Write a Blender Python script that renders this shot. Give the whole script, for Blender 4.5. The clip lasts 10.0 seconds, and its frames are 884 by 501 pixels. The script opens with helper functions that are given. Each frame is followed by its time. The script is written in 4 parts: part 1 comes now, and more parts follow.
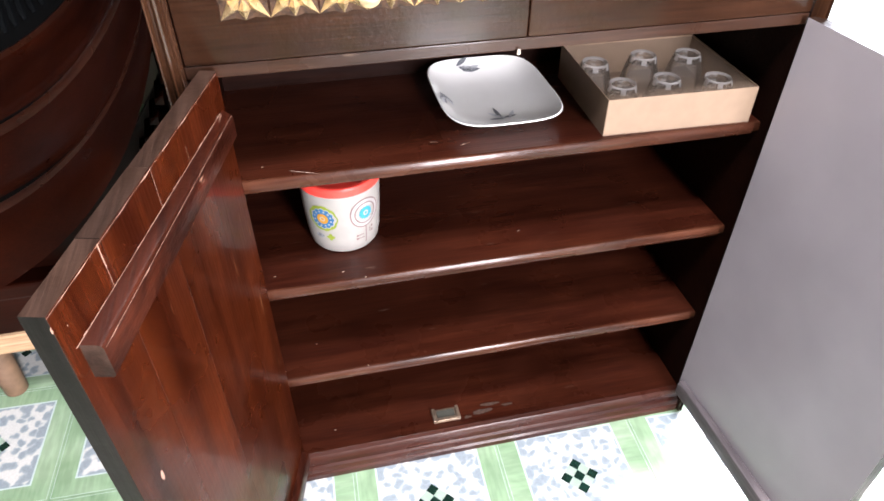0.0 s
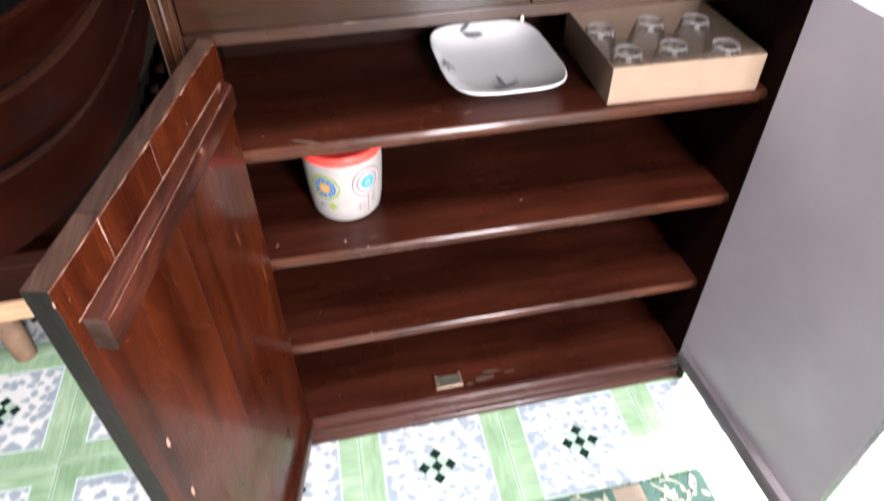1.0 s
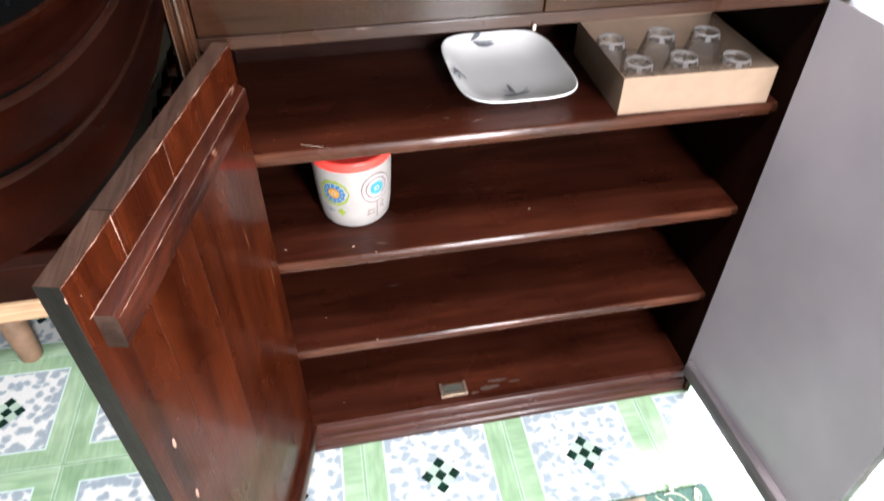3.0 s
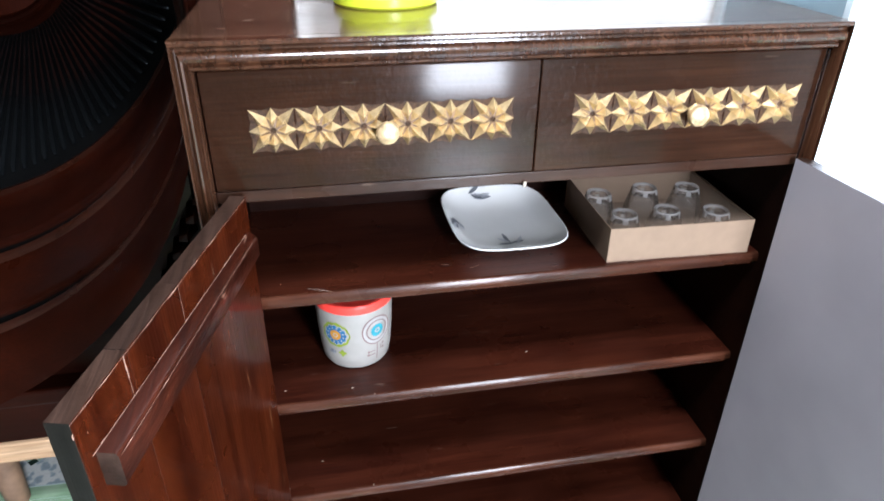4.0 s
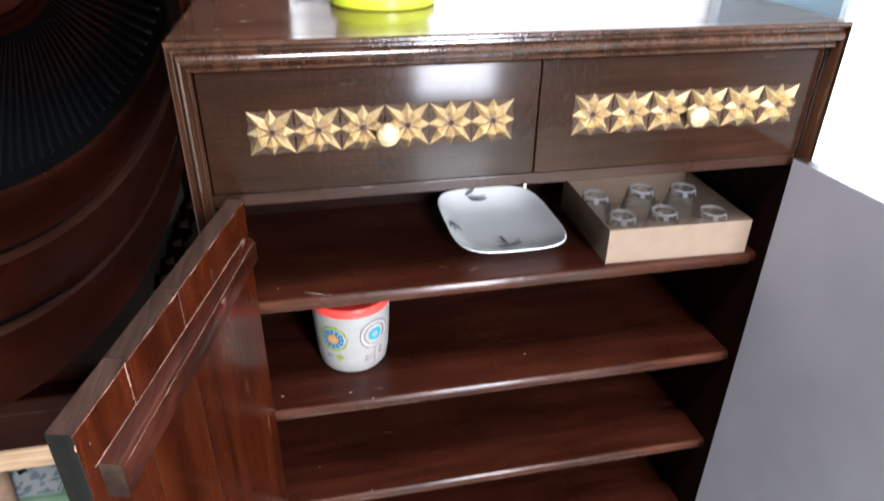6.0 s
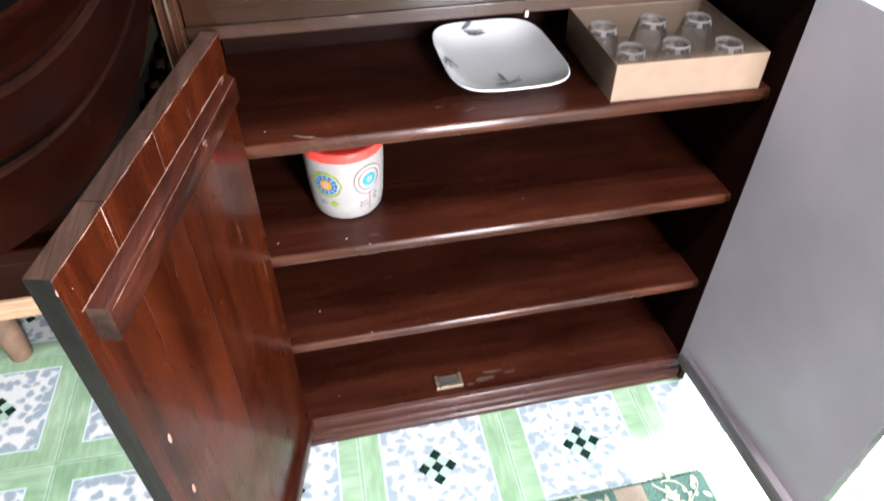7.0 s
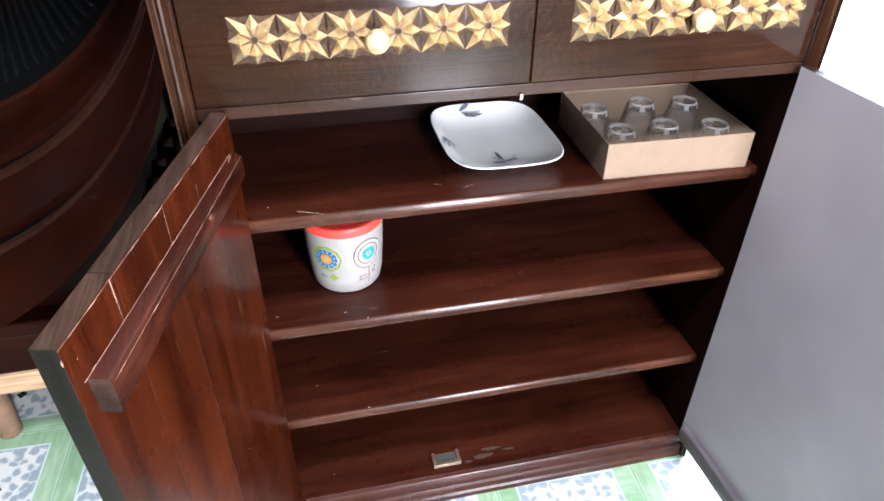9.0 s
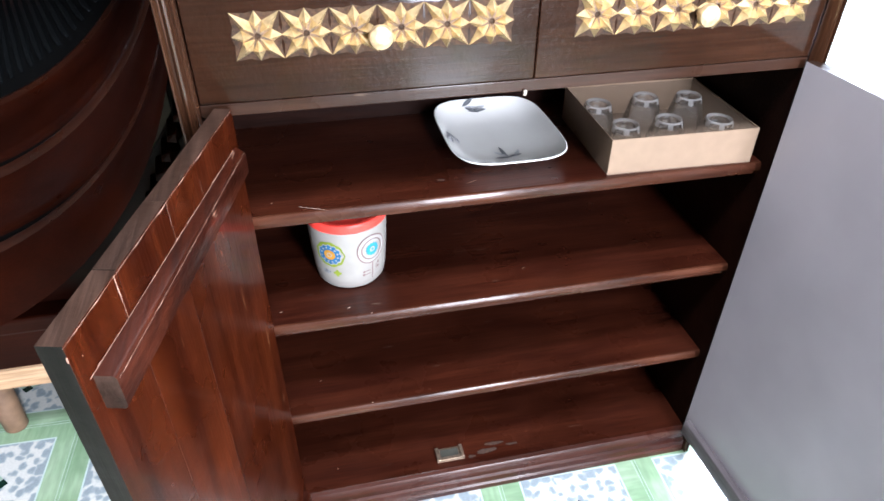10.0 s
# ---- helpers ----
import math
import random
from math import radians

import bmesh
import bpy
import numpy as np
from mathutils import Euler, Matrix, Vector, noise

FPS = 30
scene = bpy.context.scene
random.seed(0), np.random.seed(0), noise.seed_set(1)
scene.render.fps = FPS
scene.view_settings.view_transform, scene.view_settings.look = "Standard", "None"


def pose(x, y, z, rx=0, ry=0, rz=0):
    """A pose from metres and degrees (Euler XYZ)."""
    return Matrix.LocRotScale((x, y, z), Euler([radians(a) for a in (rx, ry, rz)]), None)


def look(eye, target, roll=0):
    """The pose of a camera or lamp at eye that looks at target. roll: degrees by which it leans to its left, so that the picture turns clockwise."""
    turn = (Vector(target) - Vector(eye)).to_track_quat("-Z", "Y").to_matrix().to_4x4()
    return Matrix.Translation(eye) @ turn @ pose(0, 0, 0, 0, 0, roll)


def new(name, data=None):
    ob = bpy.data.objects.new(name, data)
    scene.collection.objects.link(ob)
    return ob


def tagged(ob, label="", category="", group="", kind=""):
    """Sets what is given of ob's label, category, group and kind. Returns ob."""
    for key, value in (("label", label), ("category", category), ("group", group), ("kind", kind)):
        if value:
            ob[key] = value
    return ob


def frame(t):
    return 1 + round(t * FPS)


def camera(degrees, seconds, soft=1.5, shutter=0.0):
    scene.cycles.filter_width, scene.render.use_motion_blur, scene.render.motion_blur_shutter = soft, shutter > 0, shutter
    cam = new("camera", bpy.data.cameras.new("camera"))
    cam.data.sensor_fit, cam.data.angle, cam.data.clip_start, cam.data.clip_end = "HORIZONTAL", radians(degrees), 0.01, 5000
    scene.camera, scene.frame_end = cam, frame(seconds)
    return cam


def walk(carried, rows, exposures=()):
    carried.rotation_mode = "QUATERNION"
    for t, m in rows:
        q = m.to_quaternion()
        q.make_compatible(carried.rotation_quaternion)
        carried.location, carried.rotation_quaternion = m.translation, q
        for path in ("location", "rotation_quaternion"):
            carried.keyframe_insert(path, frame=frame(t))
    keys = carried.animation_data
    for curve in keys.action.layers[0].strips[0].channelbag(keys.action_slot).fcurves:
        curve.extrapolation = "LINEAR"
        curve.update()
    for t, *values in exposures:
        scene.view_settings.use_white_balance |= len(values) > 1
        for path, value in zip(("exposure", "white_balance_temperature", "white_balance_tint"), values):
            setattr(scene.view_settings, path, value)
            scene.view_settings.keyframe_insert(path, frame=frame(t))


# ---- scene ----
cam = camera(67.7, 10.0, soft=1.6, shutter=0.5)
# seconds, eye, target, lean
PATH = [
    (0, (0.136, -0.783, 1.203), (0.473, 0.722, -0.069), -0.0),
    (0.5, (0.133, -0.779, 1.203), (0.475, 0.726, -0.068), 0.3),
    (1, (0.142, -0.779, 1.209), (0.448, 0.661, -0.144), -0.3),
    (1.1, (0.139, -0.771, 1.202), (0.442, 0.614, -0.208), -0.2),
    (1.5, (0.138, -0.769, 1.195), (0.42, 0.592, -0.243), -0.5),
    (2, (0.141, -0.767, 1.194), (0.412, 0.592, -0.248), -0.6),
    (2.2, (0.14, -0.768, 1.194), (0.412, 0.591, -0.247), -0.6),
    (3.3, (0.136, -0.793, 1.213), (0.444, 0.762, -0.007), 0.3),
    (3.5, (0.137, -0.802, 1.219), (0.452, 0.82, 0.091), 0.1),
    (4, (0.139, -0.813, 1.229), (0.47, 0.898, 0.247), 0.5),
    (4.5, (0.139, -0.817, 1.234), (0.477, 0.929, 0.319), 0.6),
    (5, (0.139, -0.823, 1.241), (0.48, 0.957, 0.395), 0.8),
    (5.2, (0.137, -0.823, 1.242), (0.482, 0.956, 0.396), 0.8),
    (6.3, (0.121, -0.794, 1.213), (0.491, 0.84, 0.121), 1.0),
    (6.5, (0.13, -0.791, 1.204), (0.475, 0.784, 0.021), 0.6),
    (7, (0.131, -0.78, 1.196), (0.453, 0.668, -0.146), 0.2),
    (7.5, (0.13, -0.774, 1.19), (0.438, 0.583, -0.247), 0.2),
    (8, (0.117, -0.785, 1.173), (0.453, 0.659, -0.17), 0.1),
    (8.5, (0.127, -0.79, 1.199), (0.477, 0.754, -0.024), 0.3),
    (9, (0.125, -0.791, 1.202), (0.489, 0.795, 0.038), 0.5),
    (9.5, (0.125, -0.79, 1.204), (0.478, 0.788, 0.026), 0.3),
    (10, (0.125, -0.79, 1.204), (0.477, 0.788, 0.026), 0.3),
]
walk(cam, [(t, look(eye, target, lean)) for t, eye, target, lean in PATH],
     exposures=[(t, 1.31 + e, k, tint) for t, e, k, tint in ((0, 0.34, 6250, 20), (1, 0.36, 6250, 21), (1.5, 0.36, 6300, 22), (2.2, 0.36, 6300, 22), (3.3, 0.32, 6000, 14), (4, -0.06, 5600, 12), (4.5, -0.38, 5600, 11),
                (5.2, -0.72, 5700, 12), (6.3, 0.24, 5700, 14), (7, 0.34, 6000, 17), (7.5, 0.35, 6250, 21), (8, 0.35, 6250, 21), (8.5, 0.30, 5900, 16), (10, 0.28, 5700, 14))])

# ---- light ----
SUN_DIR = Vector((-0.03, 0.78, -0.62)).normalized()
world = bpy.data.worlds.new("world")
scene.world = world
world.use_nodes = True
wn = world.node_tree
sky = wn.nodes.new("ShaderNodeTexSky")
sky.sky_type = "NISHITA"
sky.sun_disc = False
sky.sun_elevation = math.asin(-SUN_DIR.z)
sky.sun_rotation = math.atan2(-SUN_DIR.x, -SUN_DIR.y)
wn.links.new(sky.outputs[0], wn.nodes["Background"].inputs[0])
wn.nodes["Background"].inputs[1].default_value = 0.2
sun = bpy.data.lights.new("sun", "SUN")
sun.energy, sun.angle, sun.color = 4.0, radians(0.6), (1.0, 0.95, 0.88)
sun_ob = new("sun", sun)
sun_ob.matrix_world = look((3, -6, 5), Vector((3, -6, 5)) + SUN_DIR)


def window_light(name, m, w, h, energy, color):
    d = bpy.data.lights.new(name, "AREA")
    d.shape, d.size, d.size_y, d.energy, d.color = "RECTANGLE", w, h, energy, color
    o = new(name, d)
    o.matrix_world = m
    return o


window_light("front_opening_skylight", look((0.97, -2.70, 1.14), (0.92, 0, 0.80)), 0.44, 1.95, 95, (1.0, 0.985, 0.96))
window_light("roof_light_sky", look((0.30, -0.85, 2.74), (0.30, -0.85, 0)), 0.62, 0.42, 33, (1.0, 0.985, 0.96))
window_light("back_doorway_skylight", look((1.36, 0.47, 1.05), (1.36, -0.6, 1.05)), 0.86, 2.04, 75, (0.93, 0.97, 1.0))


# ---- materials ----
def nodes_of(name):
    m = bpy.data.materials.new(name)
    m.use_nodes = True
    t = m.node_tree
    return m, t, t.nodes["Principled BSDF"]


def ramp(t, stops):
    r = t.nodes.new("ShaderNodeValToRGB")
    e = r.color_ramp.elements
    e[0].position, e[0].color = stops[0][0], (*stops[0][1], 1)
    e[1].position, e[1].color = stops[-1][0], (*stops[-1][1], 1)
    for p, c in stops[1:-1]:
        n = e.new(p)
        n.color = (*c, 1)
    return r


def noise_of(t, scale, detail=4, stretch=(1, 1, 1), distortion=0.0, randomised=True):
    co = t.nodes.new("ShaderNodeTexCoord")
    mp = t.nodes.new("ShaderNodeMapping")
    mp.inputs["Scale"].default_value = stretch
    t.links.new(co.outputs["Object"], mp.inputs[0])
    if randomised:
        info = t.nodes.new("ShaderNodeObjectInfo")
        mul = t.nodes.new("ShaderNodeMath")
        mul.operation = "MULTIPLY"
        mul.inputs[1].default_value = 7.0
        t.links.new(info.outputs["Random"], mul.inputs[0])
        t.links.new(mul.outputs[0], mp.inputs["Location"])
    n = t.nodes.new("ShaderNodeTexNoise")
    n.inputs["Scale"].default_value, n.inputs["Detail"].default_value = scale, detail
    n.inputs["Distortion"].default_value = distortion
    t.links.new(mp.outputs[0], n.inputs["Vector"])
    return n


def bump_from(t, b, out, strength, dist):
    bp = t.nodes.new("ShaderNodeBump")
    bp.inputs["Strength"].default_value, bp.inputs["Distance"].default_value = strength, dist
    t.links.new(out, bp.inputs["Height"])
    t.links.new(bp.outputs[0], b.inputs["Normal"])


def mix_color(t, fac, a, b, mode="MIX"):
    m = t.nodes.new("ShaderNodeMix")
    m.data_type, m.blend_type = "RGBA", mode
    for sock, val in ((m.inputs[0], fac), (m.inputs[6], a), (m.inputs[7], b)):
        if hasattr(val, "is_linked"):
            t.links.new(val, sock)
        elif isinstance(val, tuple):
            sock.default_value = (*val, 1)
        else:
            sock.default_value = val
    return m.outputs[2]


def wood(name, dark, light, grain="z", rough=0.32, coat=0.3, wear=0.25, wear_color=(0.3, 0.2, 0.14), bump=0.25, orange=0.0, size=42, spec=0.13):
    """Varnished wood: streaks along one axis, cloudy darker patches, pale worn flecks."""
    m, t, b = nodes_of(name)
    st = {"x": (0.12, 1, 1), "y": (1, 0.12, 1), "z": (1, 1, 0.1)}[grain]
    streak = noise_of(t, size, 6, st, 0.5)
    fine = noise_of(t, 260, 3, {"x": (0.04, 1, 1), "y": (1, 0.04, 1), "z": (1, 1, 0.04)}[grain])
    cloud = noise_of(t, 5, 3)
    r = ramp(t, [(0.32, dark), (0.52, tuple((a + c) / 2 for a, c in zip(dark, light))), (0.72, light)])
    t.links.new(streak.outputs[0], r.inputs[0])
    fr = ramp(t, [(0.35, (0.62, 0.62, 0.62)), (0.6, (1, 1, 1))])
    t.links.new(fine.outputs[0], fr.inputs[0])
    col = mix_color(t, 0.8, r.outputs[0], fr.outputs[0], "MULTIPLY")
    cr = ramp(t, [(0.3, (0.7, 0.66, 0.64)), (0.7, (1.18, 1.12, 1.08))])
    t.links.new(cloud.outputs[0], cr.inputs[0])
    col = mix_color(t, 0.9, col, cr.outputs[0], "MULTIPLY")
    fleck = noise_of(t, 85, 5, st)
    fl = ramp(t, [(0.70, (0, 0, 0)), (0.78, (1, 1, 1))])
    t.links.new(fleck.outputs[0], fl.inputs[0])
    mul = t.nodes.new("ShaderNodeMath")
    mul.operation = "MULTIPLY"
    mul.inputs[1].default_value = wear
    t.links.new(fl.outputs[0], mul.inputs[0])
    col = mix_color(t, mul.outputs[0], col, wear_color)
    t.links.new(col, b.inputs["Base Color"])
    smear = noise_of(t, 9, 4)
    rr = ramp(t, [(0.3, (rough * 0.75,) * 3), (0.7, (min(1, rough * 1.5),) * 3)])
    t.links.new(smear.outputs[0], rr.inputs[0])
    t.links.new(rr.outputs[0], b.inputs["Roughness"])
    b.inputs["Coat Weight"].default_value = coat * 0.6
    b.inputs["Coat Roughness"].default_value = 0.10
    b.inputs["Specular IOR Level"].default_value = spec
    ripple = noise_of(t, 55 + orange, 3, (1, 1, 1))
    add = t.nodes.new("ShaderNodeMath")
    add.operation = "ADD"
    t.links.new(ripple.outputs[0], add.inputs[0])
    t.links.new(fine.outputs[0], add.inputs[1])
    bump_from(t, b, add.outputs[0], bump, 0.0012)
    return m


def plain(name, color, rough=0.5, metal=0.0, vary=0.12, scale=25, bump=0.1, dist=0.0006, coat=0.0, spec=0.5):
    m, t, b = nodes_of(name)
    n = noise_of(t, scale, 5)
    lo, hi = tuple(c * (1 - vary) for c in color), tuple(min(1, c * (1 + vary)) for c in color)
    r = ramp(t, [(0.3, lo), (0.7, hi)])
    t.links.new(n.outputs[0], r.inputs[0])
    t.links.new(r.outputs[0], b.inputs["Base Color"])
    b.inputs["Roughness"].default_value, b.inputs["Metallic"].default_value = rough, metal
    b.inputs["Coat Weight"].default_value = coat
    b.inputs["Specular IOR Level"].default_value = spec
    if bump:
        f = noise_of(t, scale * 9, 3)
        bump_from(t, b, f.outputs[0], bump, dist)
    return m


# the cabinet's inner shade is put into this case wood as a darker colour
WOOD_CASE_SHADED = wood("varnished_case_wood_painted_shade", (0.0065, 0.0020, 0.0012), (0.011, 0.0034, 0.0019), "x", 0.4, 0.0, 0.03, spec=0.05)
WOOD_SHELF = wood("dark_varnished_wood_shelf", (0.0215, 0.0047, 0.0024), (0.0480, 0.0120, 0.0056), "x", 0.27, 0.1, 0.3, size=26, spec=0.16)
WOOD_RAIL = wood("brown_drawer_rail", (0.018, 0.0075, 0.0042), (0.036, 0.0155, 0.0085), "x", 0.3, 0.2, 0.3, size=26)
WOOD_EDGE = wood("rubbed_wood_edge", (0.0260, 0.0082, 0.0046), (0.0700, 0.0250, 0.0130), "x", 0.24, 0.25, 0.3)
WOOD_TRIM = wood("rubbed_wood_moulding", (0.024, 0.0100, 0.005), (0.060, 0.0260, 0.013), "z", 0.18, 0.9, 0.3, spec=0.25)
WOOD_DRAWER = wood("glossy_brown_drawer_varnish", (0.014, 0.0058, 0.0030), (0.026, 0.0108, 0.0056), "x", 0.2, 0.5, 0.12, bump=0.75, orange=75, size=22, spec=0.02)
WOOD_TOP = wood("worn_brown_top_varnish", (0.040, 0.0195, 0.0115), (0.074, 0.038, 0.0235), "x", 0.18, 0.6, 0.45, (0.25, 0.2, 0.15), size=24)
WOOD_DOOR = wood("red_brown_door_wood", (0.0180, 0.0030, 0.0010), (0.058, 0.0112, 0.0028), "z", 0.28, 0.28, 0.6, (0.30, 0.12, 0.05), 0.30, size=22, spec=0.08)
WOOD_DOOR_EDGE = wood("greyed_door_edge_wood", (0.017, 0.009, 0.006), (0.050, 0.029, 0.021), "y", 0.45, 0.1, 0.8, (0.4, 0.33, 0.28), 0.6)
WOOD_DOOR_END = wood("dark_door_end_wood", (0.006, 0.005, 0.004), (0.014, 0.012, 0.010), "z", 0.4, 0.1, 0.4, (0.12, 0.10, 0.085), 0.5)
# pale grey stands in for the haze over the right door's brown wood
WOOD_DOOR_HAZED = plain("door_face_with_painted_haze", (0.33, 0.305, 0.335), 0.38, 0, 0.10, 5, 0.08, 0.001)
WOOD_BOWL = wood("deep_red_brown_carved_wood", (0.0125, 0.0021, 0.0007), (0.022, 0.0039, 0.0013), "x", 0.36, 0.0, 0.05, bump=0.04, size=14, spec=0.10)
WOOD_BEAD = wood("bead_wood_painted_highlight", (0.018, 0.0048, 0.0022), (0.030, 0.0086, 0.0040), "x", 0.26, 0.3, 0.1, bump=0.08, size=14, spec=0.3)
WOOD_RED = wood("red_brown_polished_wood", (0.028, 0.0048, 0.0020), (0.042, 0.0078, 0.0030), "z", 0.34, 0.0, 0.05, size=14, spec=0.07)
WOOD_PALE = wood("pale_raw_wood", (0.36, 0.23, 0.13), (0.60, 0.43, 0.27), "x", 0.6, 0.0, 0.1)
BLACK_RIB = plain("black_lacquer", (0.05, 0.057, 0.062), 0.22, 0.9, 0.2, 60, 0.05, coat=1.0, spec=0.9)
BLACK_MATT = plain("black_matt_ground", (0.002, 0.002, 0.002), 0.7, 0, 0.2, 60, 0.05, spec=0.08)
GOLD = plain("gold_paint_on_carving", (0.56, 0.42, 0.22), 0.25, 0.6, 0.25, 130, 0.5, 0.001)
GOLD_BROWN = plain("dark_gold_brown_in_the_cuts", (0.09, 0.048, 0.02), 0.45, 0.1, 0.6, 200, 0.4, 0.001)
GOLD_DARK = plain("rubbed_gold_brown_ground", (0.035, 0.017, 0.008), 0.5, 0.0, 0.6, 200, 0.4, 0.001, spec=0.15)
PORCELAIN = plain("white_glazed_porcelain", (0.92, 0.92, 0.90), 0.14, 0, 0.02, 20, 0, coat=0.5)
INK = plain("grey_leaf_print", (0.16, 0.17, 0.19), 0.3, 0, 0.5, 300, 0)
INK_PALE = plain("pale_grey_leaf_print", (0.5, 0.52, 0.55), 0.3, 0, 0.3, 300, 0)
CARD = plain("beige_cardboard", (0.165, 0.110, 0.070), 0.7, 0, 0.06, 60, 0.2, 0.0005)
CARD_IN = plain("plain_card_inside", (0.20, 0.145, 0.105), 0.8, 0, 0.08, 60, 0.2)
JAR_WHITE = plain("white_printed_plastic", (0.26, 0.247, 0.23), 0.35, 0, 0.06, 40, 0.1)
RED_LID = plain("red_plastic_lid", (0.78, 0.055, 0.04), 0.35, 0, 0.05, 30, 0.05)
KETTLE_WHITE = plain("white_kettle_plastic", (0.86, 0.86, 0.84), 0.25, 0, 0.02, 20, 0)
KETTLE_GREEN = plain("yellow_green_kettle_plastic", (0.60, 0.66, 0.03), 0.3, 0, 0.04, 20, 0)
GREY_PLASTIC = plain("grey_plastic", (0.33, 0.36, 0.40), 0.3, 0, 0.08, 40, 0)
DARK_PRINT = plain("dark_print", (0.05, 0.05, 0.04), 0.5, 0, 0.1, 40, 0)
STEEL = plain("worn_brassy_steel", (0.27, 0.20, 0.145), 0.4, 0.8, 0.35, 220, 0.3)
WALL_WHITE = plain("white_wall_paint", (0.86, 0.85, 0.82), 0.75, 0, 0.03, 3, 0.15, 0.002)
# colours of the unseen walls and ceiling, toned down to cut bounced fill light
WALL_UNSEEN_DIM = plain("unseen_wall_beige_dimmed", (0.24, 0.215, 0.18), 0.8, 0, 0.06, 3, 0.15, 0.002)
CEILING_UNSEEN_DIM = plain("unseen_ceiling_grey_dimmed", (0.32, 0.30, 0.28), 0.85, 0, 0.03, 3, 0.1, 0.002)
DOOR_BLUE = plain("blue_grey_painted_steel", (0.25, 0.34, 0.39), 0.35, 0, 0.05, 8, 0.1)
DOOR_PALE = plain("pale_blue_painted_steel", (0.58, 0.66, 0.70), 0.4, 0, 0.06, 10, 0.1)
EARTH = plain("pale_sunlit_concrete", (0.80, 0.78, 0.74), 0.9, 0, 0.12, 2, 0.4, 0.01)
THRESHOLD = plain("grey_cement_threshold", (0.42, 0.40, 0.36), 0.8, 0, 0.15, 20, 0.3, 0.002)
BLUE_PRINT = plain("blue_flower_print", (0.02, 0.11, 0.25), 0.4, 0, 0.15, 90, 0)
LIME_PRINT = plain("lime_flower_print", (0.17, 0.22, 0.02), 0.4, 0, 0.1, 90, 0)
YELLOW_PRINT = plain("amber_flower_print", (0.40, 0.19, 0.02), 0.4, 0, 0.1, 90, 0)
TEAL_PRINT = plain("turquoise_flower_print", (0.03, 0.22, 0.28), 0.4, 0, 0.15, 90, 0)
MAUVE_PRINT = plain("mauve_outline_print", (0.15, 0.09, 0.09), 0.4, 0, 0.1, 90, 0)
WHITE_PRINT = plain("white_print", (0.30, 0.29, 0.285), 0.4, 0, 0.02, 90, 0)
SCAR = plain("bare_wood_scar", (0.26, 0.15, 0.11), 0.7, 0, 0.3, 200, 0.3)
RUG_GREEN = plain("green_rug_weave", (0.07, 0.135, 0.11), 0.95, 0, 0.45, 420, 0.9, 0.002, spec=0.1)
RUG_BEIGE = plain("beige_rug_weave", (0.30, 0.25, 0.19), 0.95, 0, 0.3, 420, 0.9, 0.002, spec=0.1)
RUG_CREAM = plain("cream_rug_vine", (0.36, 0.37, 0.29), 0.95, 0, 0.25, 420, 0.8, 0.002, spec=0.1)


def glass_material(name, milk=0.03):
    m, t, b = nodes_of(name)
    tr = t.nodes.new("ShaderNodeBsdfTransparent")
    tr.inputs[0].default_value = (0.97, 0.975, 0.975, 1)
    gl = t.nodes.new("ShaderNodeBsdfGlossy")
    gl.inputs["Roughness"].default_value = 0.06
    fr = t.nodes.new("ShaderNodeFresnel")
    fr.inputs[0].default_value = 1.4
    mx = t.nodes.new("ShaderNodeMixShader")
    t.links.new(fr.outputs[0], mx.inputs[0])
    df = t.nodes.new("ShaderNodeBsdfDiffuse")
    m0 = t.nodes.new("ShaderNodeMixShader")
    m0.inputs[0].default_value = milk
    t.links.new(tr.outputs[0], m0.inputs[1])
    t.links.new(df.outputs[0], m0.inputs[2])
    t.links.new(m0.outputs[0], mx.inputs[1])
    t.links.new(gl.outputs[0], mx.inputs[2])
    t.links.new(mx.outputs[0], t.nodes["Material Output"].inputs[0])
    return m


GLASS = glass_material("clear_glass")
GLASS_GLINT = glass_material("glass_with_painted_glint", 0.34)


def film_material():
    m, t, b = nodes_of("clear_plastic_film")
    tr = t.nodes.new("ShaderNodeBsdfTransparent")
    gl = t.nodes.new("ShaderNodeBsdfGlossy")
    gl.inputs["Roughness"].default_value = 0.14
    df = t.nodes.new("ShaderNodeBsdfDiffuse")
    df.inputs[0].default_value = (0.32, 0.235, 0.17, 1)
    fr = t.nodes.new("ShaderNodeFresnel")
    fr.inputs[0].default_value = 1.6
    m0 = t.nodes.new("ShaderNodeMixShader")
    m0.inputs[0].default_value = 0.33
    t.links.new(tr.outputs[0], m0.inputs[1])
    t.links.new(df.outputs[0], m0.inputs[2])
    mx = t.nodes.new("ShaderNodeMixShader")
    t.links.new(fr.outputs[0], mx.inputs[0])
    t.links.new(m0.outputs[0], mx.inputs[1])
    t.links.new(gl.outputs[0], mx.inputs[2])
    t.links.new(mx.outputs[0], t.nodes["Material Output"].inputs[0])
    return m


FILM = film_material()


